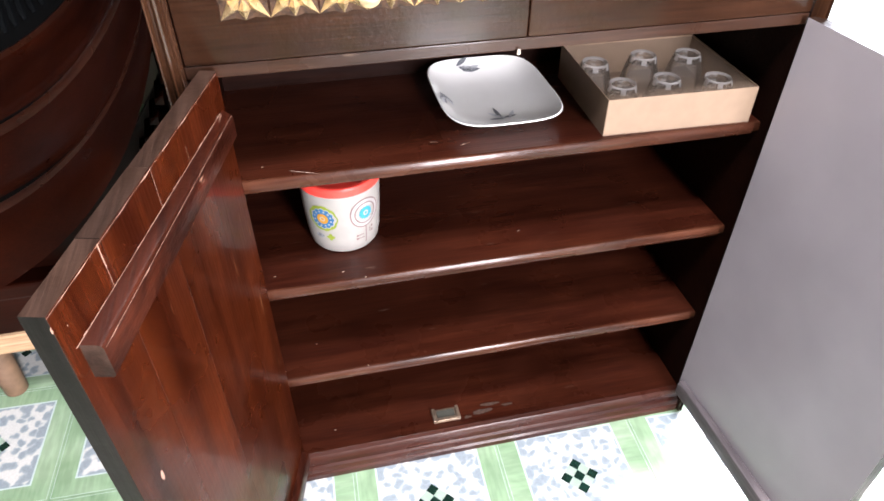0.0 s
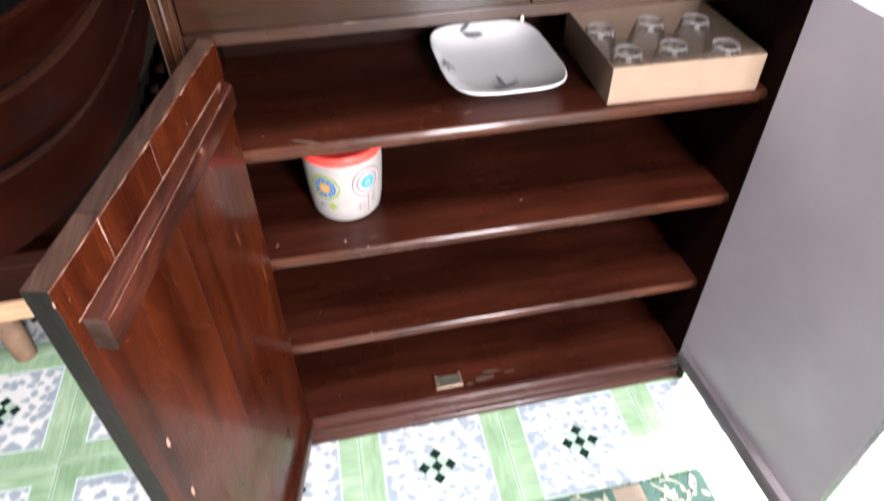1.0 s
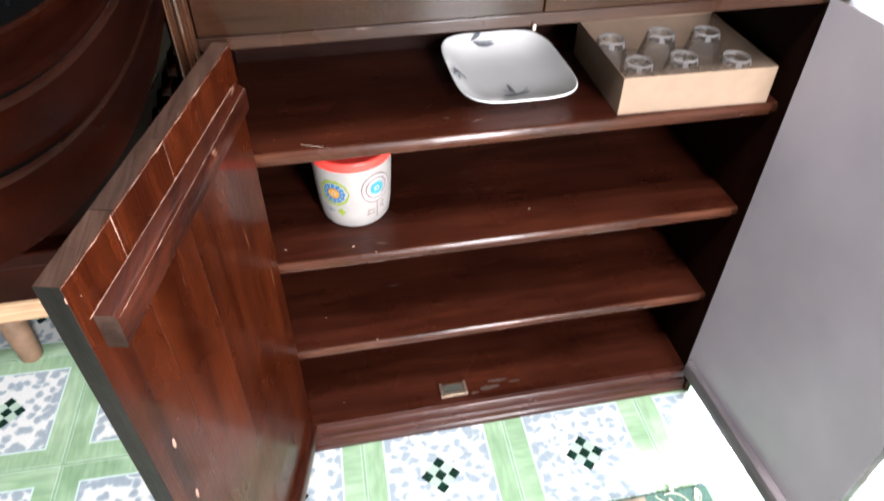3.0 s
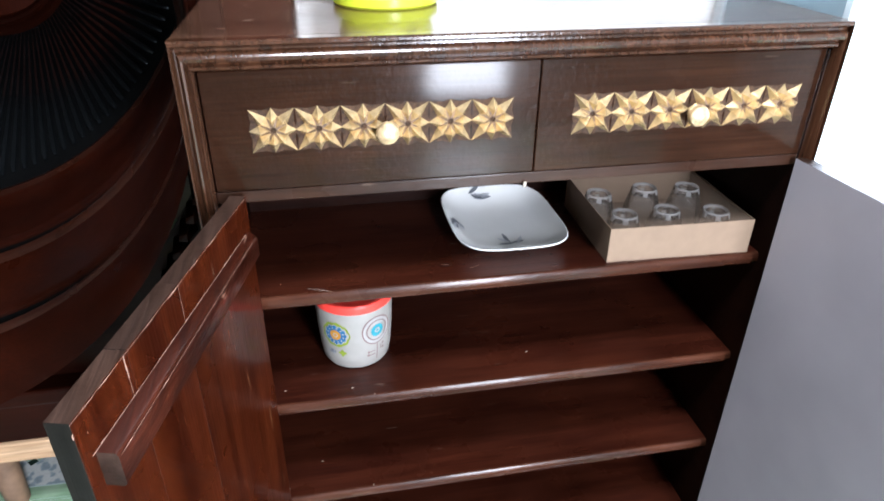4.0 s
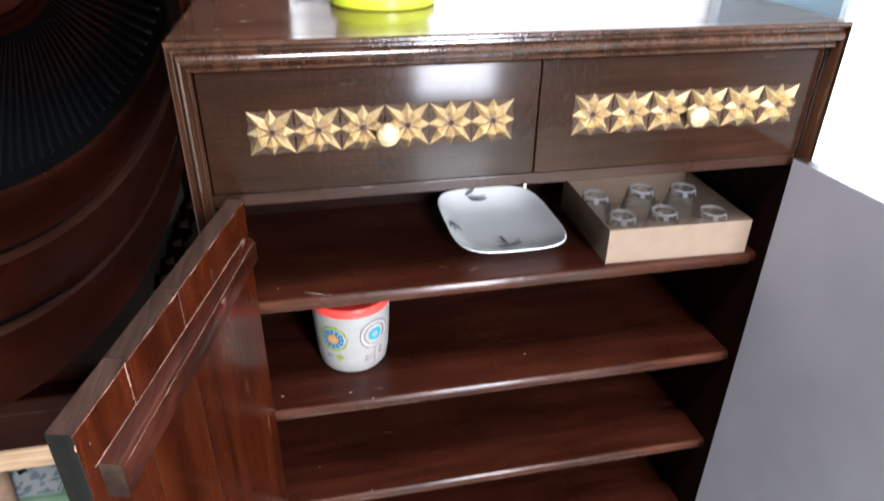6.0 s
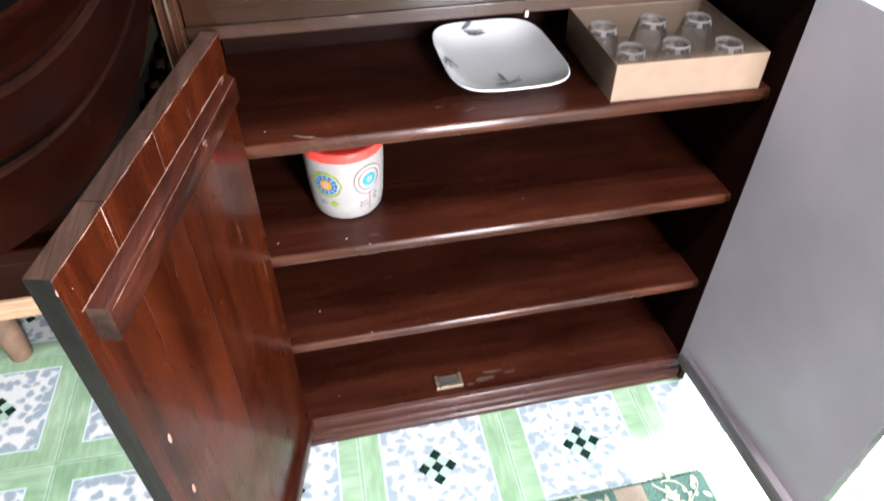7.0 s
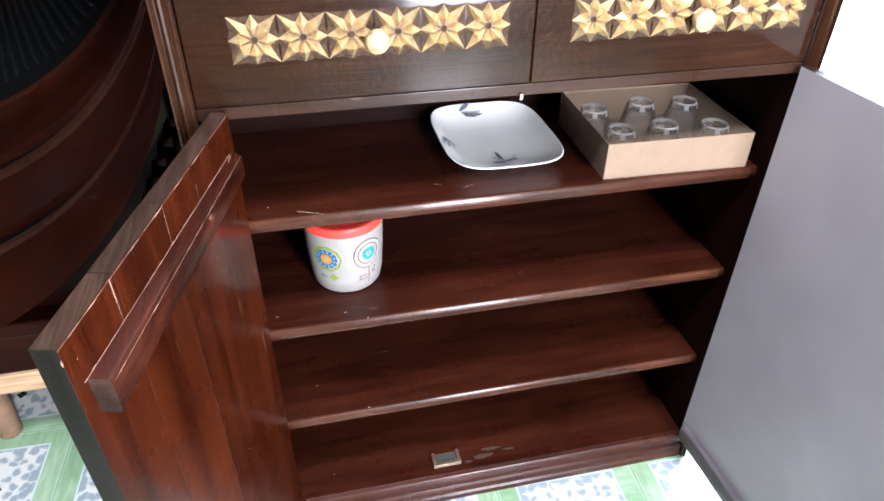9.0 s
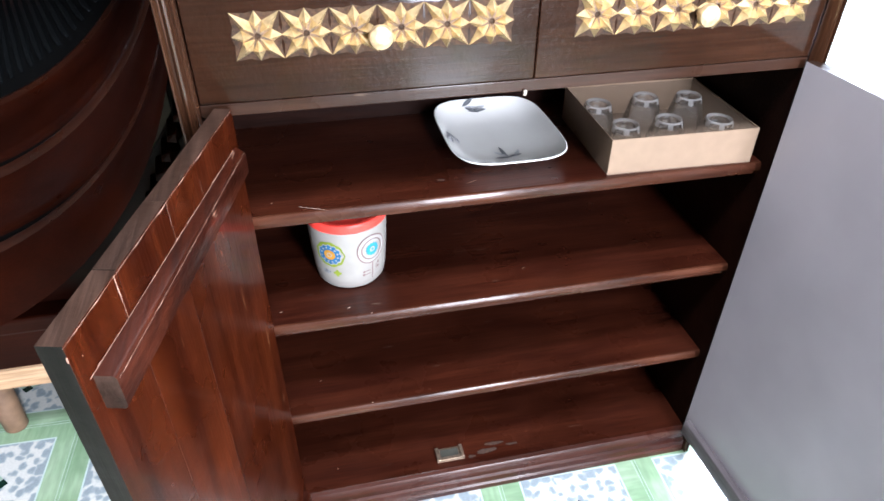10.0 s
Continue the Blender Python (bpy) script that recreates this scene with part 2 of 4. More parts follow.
def tile_green():
    m, t, b = nodes_of("green_tile_band")
    n = noise_of(t, 9, 5, (1, 1, 1), 0.6)
    r = ramp(t, [(0.3, (0.165, 0.27, 0.155)), (0.5, (0.225, 0.34, 0.21)), (0.72, (0.29, 0.40, 0.27))])
    t.links.new(n.outputs[0], r.inputs[0])
    s = noise_of(t, 120, 4, (1, 0.15, 1))
    sr = ramp(t, [(0.4, (0.85, 0.85, 0.85)), (0.65, (1.1, 1.1, 1.1))])
    t.links.new(s.outputs[0], sr.inputs[0])
    t.links.new(mix_color(t, 0.7, r.outputs[0], sr.outputs[0], "MULTIPLY"), b.inputs["Base Color"])
    b.inputs["Roughness"].default_value = 0.22
    bump_from(t, b, n.outputs[0], 0.08, 0.002)
    return m


def tile_camo():
    """White lobed web with blue-grey spots, fading to blue-grey along the panel's edge."""
    m, t, b = nodes_of("mottled_white_tile_panel")
    co = t.nodes.new("ShaderNodeTexCoord")
    info = t.nodes.new("ShaderNodeObjectInfo")
    wob = noise_of(t, 40, 2)
    off = mix_color(t, 0.030, co.outputs["Object"], wob.outputs["Color"], "ADD")
    vm = t.nodes.new("ShaderNodeMapping")
    mul = t.nodes.new("ShaderNodeMath")
    mul.operation = "MULTIPLY"
    mul.inputs[1].default_value = 5.0
    t.links.new(info.outputs["Random"], mul.inputs[0])
    t.links.new(mul.outputs[0], vm.inputs["Location"])
    t.links.new(off, vm.inputs[0])
    vo = t.nodes.new("ShaderNodeTexVoronoi")
    vo.voronoi_dimensions, vo.feature = "2D", "SMOOTH_F1"
    vo.inputs["Smoothness"].default_value = 0.35
    vo.inputs["Scale"].default_value = 42
    t.links.new(vm.outputs[0], vo.inputs["Vector"])
    sep = t.nodes.new("ShaderNodeSeparateXYZ")
    t.links.new(co.outputs["Object"], sep.inputs[0])

    def math_node(op, x, y=None):
        n = t.nodes.new("ShaderNodeMath")
        n.operation = op
        for i, v in enumerate((x, y)):
            if v is None:
                continue
            if hasattr(v, "is_linked"):
                t.links.new(v, n.inputs[i])
            else:
                n.inputs[i].default_value = v
        return n.outputs[0]
    far = math_node("MAXIMUM", math_node("ABSOLUTE", sep.outputs[0]), math_node("ABSOLUTE", sep.outputs[1]))
    rim = noise_of(t, 30, 2)
    edge = math_node("MULTIPLY", math_node("MAXIMUM", math_node("SUBTRACT", math_node("ADD", far, math_node("MULTIPLY", rim.outputs[0], 0.03)), 0.100), 0.0), 14.0)
    thin = noise_of(t, 22, 2)
    val = math_node("SUBTRACT", math_node("ADD", vo.outputs["Distance"], math_node("MULTIPLY", math_node("SUBTRACT", thin.outputs[0], 0.5), 0.5)), edge)
    r = ramp(t, [(0.14, (0.24, 0.29, 0.32)), (0.27, (0.29, 0.34, 0.37)), (0.37, (0.45, 0.48, 0.47)), (0.46, (0.54, 0.55, 0.53))])
    t.links.new(val, r.inputs[0])
    f = noise_of(t, 240, 3)
    fr = ramp(t, [(0.35, (0.88, 0.88, 0.88)), (0.6, (1, 1, 1))])
    t.links.new(f.outputs[0], fr.inputs[0])
    t.links.new(mix_color(t, 0.8, r.outputs[0], fr.outputs[0], "MULTIPLY"), b.inputs["Base Color"])
    b.inputs["Roughness"].default_value = 0.22
    return m


TILE_GREEN, TILE_CAMO = tile_green(), tile_camo()
TILE_LINE = plain("pale_blue_tile_line", (0.40, 0.50, 0.45), 0.25, 0, 0.08, 40, 0)
TILE_EDGE = plain("grey_blue_tile_edge", (0.42, 0.52, 0.52), 0.25, 0, 0.1, 40, 0)
TILE_DARK = plain("dark_green_tile_square", (0.006, 0.022, 0.015), 0.2, 0, 0.3, 60, 0)
TILE_MID = plain("sage_tile_square", (0.30, 0.40, 0.32), 0.25, 0, 0.1, 60, 0)
GROUT = plain("green_grey_grout", (0.20, 0.33, 0.20), 0.9, 0, 0.2, 60, 0.3)


# ---- mesh helpers ----
def mesh_of(name, bm, mats, smooth=False):
    bmesh.ops.recalc_face_normals(bm, faces=bm.faces)
    me = bpy.data.meshes.new(name)
    bm.to_mesh(me)
    bm.free()
    for m in mats if isinstance(mats, (list, tuple)) else [mats]:
        me.materials.append(m)
    if smooth:
        for p in me.polygons:
            p.use_smooth = True
        me.set_sharp_from_angle(angle=radians(35))
    return me


def part(name, bm, mats, parent=None, label="", smooth=False):
    ob = new(name, mesh_of(name, bm, mats, smooth))
    if parent is not None:
        ob.parent = parent
    if label:
        ob["label"] = label
    return ob


def thing(name, label, category, at=(0, 0, 0), group="", kind=""):
    ob = new(name)
    ob.location = at
    ob.empty_display_size = 0.05
    return tagged(ob, label, category, group, kind)


def block(x0, x1, y0, y1, z0, z1, bevel=0.0, seg=2, bm=None, m=None, mat=0):
    """A bevelled block, added to bm where one is given."""
    own = bmesh.new()
    bmesh.ops.create_cube(own, size=1)
    for v in own.verts:
        v.co = Vector(((x0 + x1) / 2 + v.co.x * (x1 - x0), (y0 + y1) / 2 + v.co.y * (y1 - y0), (z0 + z1) / 2 + v.co.z * (z1 - z0)))
    if bevel:
        bmesh.ops.bevel(own, geom=list(own.edges), offset=bevel, segments=seg, affect="EDGES", profile=0.5)
    if m is not None:
        own.transform(m)
    for f in own.faces:
        f.material_index = mat
    if bm is None:
        return own
    tmp = bpy.data.meshes.new("tmp")
    own.to_mesh(tmp)
    own.free()
    bm.from_mesh(tmp)
    bpy.data.meshes.remove(tmp)
    return bm


def loft(bm, rings, closed=True, cap=(False, False), mat=0):
    """Skin a list of equally long rings of points."""
    vs = [[bm.verts.new(p) for p in r] for r in rings]
    n = len(rings[0])
    for a, b in zip(vs, vs[1:]):
        for i in range(n if closed else n - 1):
            f = bm.faces.new((a[i], a[(i + 1) % n], b[(i + 1) % n], b[i]))
            f.material_index = mat
    for end, want in ((vs[0], cap[0]), (vs[-1], cap[1])):
        if want:
            f = bm.faces.new(end)
            f.material_index = mat
    return bm


def lathe(profile, seg=40, at=(0, 0, 0), bm=None, mat=0, cap=(False, False)):
    bm = bm or bmesh.new()
    rings = [[Vector(at) + Vector((r * math.cos(2 * math.pi * i / seg), r * math.sin(2 * math.pi * i / seg), z)) for i in range(seg)] for r, z in profile]
    return loft(bm, rings, True, cap, mat)


def tube(points, radius, seg=8, bm=None):
    bm = bm or bmesh.new()
    pts = [Vector(p) for p in points]
    rings = []
    for i, p in enumerate(pts):
        d = (pts[min(i + 1, len(pts) - 1)] - pts[max(i - 1, 0)]).normalized()
        up = Vector((0, 0, 1)) if abs(d.z) < 0.9 else Vector((1, 0, 0))
        a = d.cross(up).normalized()
        b = d.cross(a)
        rings.append([p + a * radius * math.cos(2 * math.pi * k / seg) + b * radius * math.sin(2 * math.pi * k / seg) for k in range(seg)])
    return loft(bm, rings, True, (True, True))


# ---- room ----
BACK_Y = 0.37
bm = block(-3.2, 2.6, -2.75, 0.49, -0.12, -0.0016)
block(-3.2, 0.235, 0.49, 1.9, -0.12, -0.0016, bm=bm)
floor = part("floor", bm, GROUT)
tagged(floor, "green and white patterned ceramic tile floor", "floor", kind="structure")
wall = part("wall_back", block(0.115, 0.92, BACK_Y, BACK_Y + 0.12, 0, 2.7), WALL_WHITE)
tagged(wall, "plain bright white painted wall behind the cabinet", "wall", kind="structure")
bm = block(0.92, 1.80, BACK_Y, BACK_Y + 0.12, 2.08, 2.7)
block(1.80, 2.6, BACK_Y, BACK_Y + 0.12, 0, 2.7, bm=bm)
tagged(part("wall_doorway", bm, WALL_WHITE), "white wall round the open bright doorway", "wall", kind="structure")
tagged(part("wall_far_left", block(-3.2, 0.115, 1.78, 1.9, 0, 2.7), WALL_UNSEEN_DIM), "unseen far wall, beige dimmed to cut bounced light", "wall", kind="structure")
tagged(part("wall_return", block(0.115, 0.235, BACK_Y + 0.12, 1.9, 0, 2.7), WALL_WHITE), "white painted return wall", "wall", kind="structure")
tagged(part("wall_left", block(-3.32, -3.2, -2.75, 1.9, 0, 2.7), WALL_UNSEEN_DIM), "unseen side wall, beige dimmed to cut bounced light", "wall", kind="structure")
tagged(part("wall_right", block(2.6, 2.72, -2.75, 0.49, 0, 2.7), WALL_WHITE), "white painted side wall", "wall", kind="structure")
bm = block(-3.2, 0.74, -2.87, -2.75, 0, 2.7)
block(0.74, 1.22, -2.87, -2.75, 2.17, 2.7, bm=bm)
block(1.22, 2.6, -2.87, -2.75, 0, 2.7, bm=bm)
tagged(part("wall_front", bm, WALL_UNSEEN_DIM), "unseen wall with a tall open doorway, beige dimmed", "wall", kind="structure")
bm = block(-3.32, -0.02, -2.87, 1.9, 2.7, 2.82)
block(0.62, 2.72, -2.87, 1.9, 2.7, 2.82, bm=bm)
block(-0.02, 0.62, -2.87, -1.07, 2.7, 2.82, bm=bm)
block(-0.02, 0.62, -0.63, 1.9, 2.7, 2.82, bm=bm)
tagged(part("ceiling", bm, CEILING_UNSEEN_DIM), "unseen ceiling, grey-white dimmed to cut bounced light", "ceiling", kind="structure")
tagged(part("ground", block(-60, 60, -60, 60, -0.3, -0.13), EARTH), "pale sunlit concrete yard outside", "ground", kind="structure")

# painted steel door leaf standing open beside the cabinet
leaf = part("door_1", block(0.886, 0.912, 0.045, 0.365, 0.02, 2.04, 0.002), DOOR_BLUE)
tagged(leaf, "open blue-grey painted steel door leaf", "door", kind="structure")
part("door_stile", block(0.880, 0.886, 0.335, 0.362, 0.02, 2.04, 0.001), DOOR_PALE, leaf, "pale blue stile")
part("door_edge", block(0.882, 0.914, 0.030, 0.045, 0.02, 2.04, 0.002), DOOR_PALE, leaf, "pale blue edge strip")
bm = block(0.874, 0.879, 0.022, 0.070, 1.131, 1.166, 0.002)
part("hasp", bm, DOOR_PALE, leaf, "pale painted steel hasp")
part("hasp_hole", lathe([(0.007, -0.0006), (0.007, 0.0006)], 20, cap=(True, True)), DARK_PRINT, leaf).matrix_basis = pose(0.8735, 0.053, 1.149, 0, 90, 0)

# grey cement strip on the floor beyond the open cabinet door
tagged(part("threshold", block(1.086, 1.134, -1.2, 0.365, -0.004, 0.022, 0.004), THRESHOLD), "grey cement threshold strip on the floor", "threshold", kind="structure")

tagged(part("floor_seam", block(1.0455, 1.0485, -1.2, 0.365, -0.002, 0.0012), DARK_PRINT), "thin dark seam in the floor", "seam", kind="structure")

# ---- cabinet ----
XL, XR, W0, W1 = -0.023, 0.850, 0.0, 0.837
ZT, ZD1, ZD0, ZB = 1.069, 1.032, 0.876, 0.064
YS, YB, YC = 0.023, 0.335, 0.323
cab = thing("cabinet", "dark brown varnished wooden cabinet with two open doors and gold-carved drawers", "cabinet", ((XL + XR) / 2, 0.15, 0))


def cpart(name, bm, mats, label="", smooth=False):
    bm.transform(Matrix.Translation((-(XL + XR) / 2, -0.15, 0)))
    return part(name, bm, mats, cab, label, smooth)


cpart("side_panel", block(XL + 0.002, W0, 0.003, YB, 0.0, ZT - 0.02, 0.002), WOOD_CASE_SHADED)
cpart("side_panel", block(W1, XR - 0.002, 0.003, YB, 0.0, ZT - 0.02, 0.002), WOOD_CASE_SHADED)
cpart("back_panel", block(W0, W1, YB - 0.012, YB, 0.02, ZT - 0.02), WOOD_CASE_SHADED)
cpart("drawer_rail", block(W0, W1, 0.0015, 0.020, 0.8585, ZD0 - 0.0012, 0.0012), WOOD_RAIL, "rubbed brown rail under the drawers")
cpart("top_board", block(XL, XR, 0.0, YB, ZT - 0.018, ZT, 0.0015), WOOD_TOP, "worn brown glossy top")
cpart("drawer_floor", block(W0, W1, 0.02, YB - 0.012, ZD0 + 0.003, ZD0 + 0.015), WOOD_CASE_SHADED)
for z in (0.693, 0.485, 0.268):
    cpart("shelf", block(W0, W1, YS + 0.006, YC, z - 0.021, z), WOOD_SHELF)
    rings = []
    prof = [(YS + 0.006, z), (YS + 0.003, z - 0.0006), (YS + 0.001, z - 0.003), (YS, z - 0.0105), (YS + 0.001, z - 0.018), (YS + 0.003, z - 0.0204), (YS + 0.006, z - 0.021)]
    for i in range(41):
        x = W0 + (W1 - W0) * i / 40
        w = 0.0006 * noise.noise((x * 9, z * 7, 0))
        rings.append([(x, y + w * (y < YS + 0.0055), zz) for y, zz in prof])
    cpart("shelf_edge", loft(bmesh.new(), rings, True, (True, True)), WOOD_EDGE, "rounded rubbed shelf edge", True)
cpart("bottom_board", block(W0, W1, 0.004, YC, ZB - 0.02, ZB, 0.001), WOOD_SHELF)

# moulded frame round the drawers and down the sides
PROFILE = [(0, 0.000), (0, 0.018), (0.06, 0.021), (0.14, 0.021), (0.2, 0.017), (0.27, 0.012), (0.33, 0.0125), (0.42, 0.018), (0.54, 0.0205), (0.64, 0.019),
           (0.70, 0.011), (0.76, 0.0095), (0.83, 0.0135), (0.90, 0.0145), (0.96, 0.012), (1.0, 0.004), (1.0, 0.0)]
SW, RH = W0 - XL, ZT - ZD1
for side in (0, 1):
    def sx(u):
        return XL + u * SW if side == 0 else XR - u * (XR - W1 - 0.001)
    low = [(sx(u), -d, 0.0) for u, d in PROFILE]
    high = [(sx(u), -d, ZT - u * RH) for u, d in PROFILE]
    cpart("stile_moulding", loft(bmesh.new(), [low, high], True, (True, True)), WOOD_TRIM, "rubbed brown fluted moulding", True)
a = [(XL + u * SW, -d, ZT - u * RH) for u, d in PROFILE]
b = [(XR - u * (XR - W1), -d, ZT - u * RH) for u, d in PROFILE]
cpart("top_moulding", loft(bmesh.new(), [a, b], True, (True, True)), WOOD_TRIM, "rubbed brown fluted moulding", True)
base_prof = [(0.004, 0.0), (-0.014, 0.0), (-0.015, 0.014), (-0.012, 0.019), (-0.013, 0.024), (-0.0125, 0.034), (-0.008, 0.038), (-0.0085, 0.043), (-0.007, 0.056), (-0.003, 0.062), (0.004, ZB)]
cpart("base_moulding", loft(bmesh.new(), [[(x, y, z) for y, z in base_prof] for x in (W0, W1)], True, (True, True)), WOOD_SHELF, "scuffed base moulding", True)


def star(s):
    """An eight-pointed chip-carved star on a square of side s, facing -y."""
    bm = bmesh.new()
    h = s / 2
    c = bm.verts.new((0, -0.0001, 0))

    def at(q, th, z):
        return bm.verts.new((q * math.cos(th), -z, q * math.sin(th)))
    hole = [at(h * 0.10, math.pi / 4 * (k + 0.5), 0.0002) for k in range(8)]
    tips = [at(h * (1.34 if k % 2 else 0.99), math.pi / 4 * k, 0.0012) for k in range(8)]
    vals = [at(h * 0.64, math.pi / 4 * (k + 0.5), 0.0002) for k in range(8)]
    mids = [at(h * (0.62 if k % 2 else 0.50), math.pi / 4 * k, 0.0140) for k in range(8)]
    near = [at(h * 0.15, math.pi / 4 * k, 0.0020) for k in range(8)]
    rims = [at(h * 0.97, math.pi / 4 * (k + 0.5), 0.0003) for k in range(8)]
    for k in range(8):
        for tri in ((near[k], vals[k - 1], mids[k]), (vals[k - 1], tips[k], mids[k]), (tips[k], vals[k], mids[k]), (vals[k], near[k], mids[k])):
            bm.faces.new(tri)
        for dark in ((tips[k], rims[k], tips[(k + 1) % 8], vals[k]), (near[k], vals[k], near[(k + 1) % 8], hole[k]), (hole[k - 1], near[k], hole[k], c)):
            f = bm.faces.new(dark)
            f.material_index = 2 if dark[0] is near[k] else 1
    return bm


star_mesh = mesh_of("star", star(0.0555), [GOLD, GOLD_DARK, GOLD_BROWN])
knob_prof = [(0.0001, 0.0), (0.007, 0.0), (0.0065, 0.006), (0.009, 0.010), (0.0135, 0.014), (0.015, 0.019), (0.0135, 0.0235), (0.009, 0.026), (0.004, 0.0275), (0.0001, 0.0265)]
KNOB = plain("pale_worn_gold_knob", (0.40, 0.29, 0.16), 0.36, 0.2, 0.45, 120, 0.4)
for x0, x1, first, kx in ((0.0015, 0.4235, 0.081, 0.222), (0.4248, 0.8365, 0.501, 0.648)):
    dr = cpart("drawer", block(x0, x1, 0.0, 0.02, ZD0, ZD1 - 0.002, 0.0016), WOOD_DRAWER, "glossy brown drawer front with a row of gold carved stars")
    bm = block(x0 + 0.012, x1 - 0.012, 0.02, YB - 0.03, ZD0 + 0.018, ZD1 - 0.03)
    bm.transform(Matrix.Translation((-(XL + XR) / 2, -0.15, 0)))
    part("drawer_box", bm, WOOD_CASE_SHADED, dr)
    for i in range(6):
        so = new("carved_star", star_mesh)
        so.parent = dr
        so.location = (first + 0.0562 * i - (XL + XR) / 2, -0.15, 0.955)
        so.scale = (1.06, 1, 1.06)
    bm = lathe(knob_prof, 24)
    bm.transform(pose(kx - (XL + XR) / 2, -0.15, 0.950, 90, 0, 0))
    part("knob", bm, KNOB, dr, "pale worn gold round knob", True)

# bolt keeper on the bottom board, catch under the drawers
bm = block(0.299, 0.356, 0.020, 0.052, ZB, ZB + 0.0025, 0.0006)
block(0.299, 0.306, 0.020, 0.052, ZB + 0.002, ZB + 0.008, 0.001, bm=bm)
block(0.349, 0.356, 0.020, 0.052, ZB + 0.002, ZB + 0.008, 0.001, bm=bm)
block(0.306, 0.349, 0.018, 0.026, ZB + 0.006, ZB + 0.010, 0.001, bm=bm)
cpart("bolt_keeper", bm, STEEL, "small brassy steel bolt keeper")
bm = block(0.309, 0.346, 0.029, 0.047, ZB + 0.0026, ZB + 0.004, 0.0006)
cpart("keeper_slot", bm, DARK_PRINT, "dark slot of the bolt keeper")
CHIP_METAL = plain("worn_pale_metal", (0.28, 0.24, 0.20), 0.4, 0.5, 0.3, 200, 0.2)
cpart("door_catch", block(0.410, 0.415, -0.004, -0.0005, 0.8545, 0.8625, 0.001), CHIP_METAL, "small bent pale catch")


def cabinet_door(hinge, out, flip, mats, label, planks, groups):
    """A planked door in its own plane: u runs from the hinge outwards, w is the inner face's normal."""
    h, o = Vector((*hinge, 0)), Vector((*out, 0))
    u = (o - h).normalized()
    w = Vector((-u.y, u.x, 0)) * flip
    m = Matrix.Translation((-(XL + XR) / 2, -0.15, 0)) @ Matrix.Translation(h) @ Matrix((
        (u.x, w.x, 0, 0), (u.y, w.y, 0, 0), (0, 0, 1, 0), (0, 0, 0, 1)))
    width = (o - h).length
    z0, z1 = 0.058, ZD0 - 0.003
    face, edge, batten_mat = mats
    bm = block(0.003, width - 0.003, -0.017, -0.006, z0 + 0.004, z1 - 0.006, 0.001)
    bm.transform(m)
    door = part("cabinet_door", bm, edge, cab, label)
    cuts = [0.0] + planks + [width]
    for c0, c1 in zip(cuts, cuts[1:]):
        bm = block(c0 + 0.0001, c1 - 0.0001, -0.0205, 0.0, z0 + 0.0005, z1 + 0.0006 * math.sin(c0 * 40), 0.0003)
        for f in bm.faces:
            f.normal_update()
            if f.normal.z > 0.5:
                f.material_index = 1
            elif f.normal.x > 0.5:
                f.material_index = 2
        bm.transform(m)
        part("plank", bm, [face, edge, WOOD_DOOR_END], door)
    for za, zb in groups:
        rings = []
        for i in range(13):
            uu = 0.010 + (width - 0.026) * i / 12
            kk = 0.62 + 0.38 * i / 12
            end = 0.006 * (i == 0)
            rings.append([(uu, yy * kk, zz) for yy, zz in ((0.0, za), (0.016, za), (0.0185, za + 0.003), (0.0185, zb - 0.004 - end), (0.017, zb - 0.001 - end), (0.015, zb - end), (0.0, zb))])
        bm = loft(bmesh.new(), rings, True, (True, True))
        bm.transform(m)
        bm.faces.ensure_lookup_table()
        bm.faces[-1].material_index = 1
        part("batten", bm, [batten_mat, edge], door, "", True)
    return door, m


WOOD_BATTEN = wood("scuffed_door_batten", (0.013, 0.0028, 0.0013), (0.042, 0.0092, 0.0038), "y", 0.36, 0.15, 0.75, (0.36, 0.2, 0.14), 0.6)
ld, lm = cabinet_door((0.037, -0.010), (-0.064, -0.404), 1, (WOOD_DOOR, WOOD_DOOR_EDGE, WOOD_BATTEN), "open red-brown planked cabinet door with a scuffed batten", [0.212, 0.318], [(0.790, 0.827), (0.075, 0.112)])
# the right door's batten is greyed with the same painted haze
WOOD_BATTEN_HAZED = wood("door_batten_with_painted_haze", (0.10, 0.092, 0.10), (0.14, 0.13, 0.14), "y", 0.5, 0.1, 0.1, (0.3, 0.27, 0.25), 0.3)
rd, rm = cabinet_door((0.827, -0.010), (0.849, -0.405), -1, (WOOD_DOOR_HAZED, WOOD_DOOR_EDGE, WOOD_BATTEN_HAZED), "open planked wooden cabinet door, greyed by painted haze", [], [(0.075, 0.112)])
# pale worn line where the batten meets the planks
bm = bmesh.new()
for i in range(60):
    u0 = 0.02 + 0.375 * i / 60
    h_ = 0.0007 + 0.0026 * abs(noise.noise((u0 * 60, 3, 0)))
    vs = [bm.verts.new(p) for p in ((u0, 0.0006, 0.8272), (u0 + 0.0062, 0.0006, 0.8272), (u0 + 0.0062, 0.0006, 0.8272 + h_), (u0, 0.0006, 0.8272 + h_))]
    bm.faces.new(vs)
bmesh.ops.remove_doubles(bm, verts=bm.verts, dist=0.0003)
bm.transform(lm)
part("worn_line", bm, SCAR, ld, "pale worn line along the batten")
# rubbed outer arris of the batten
bm = bmesh.new()
lower, upper = [], []
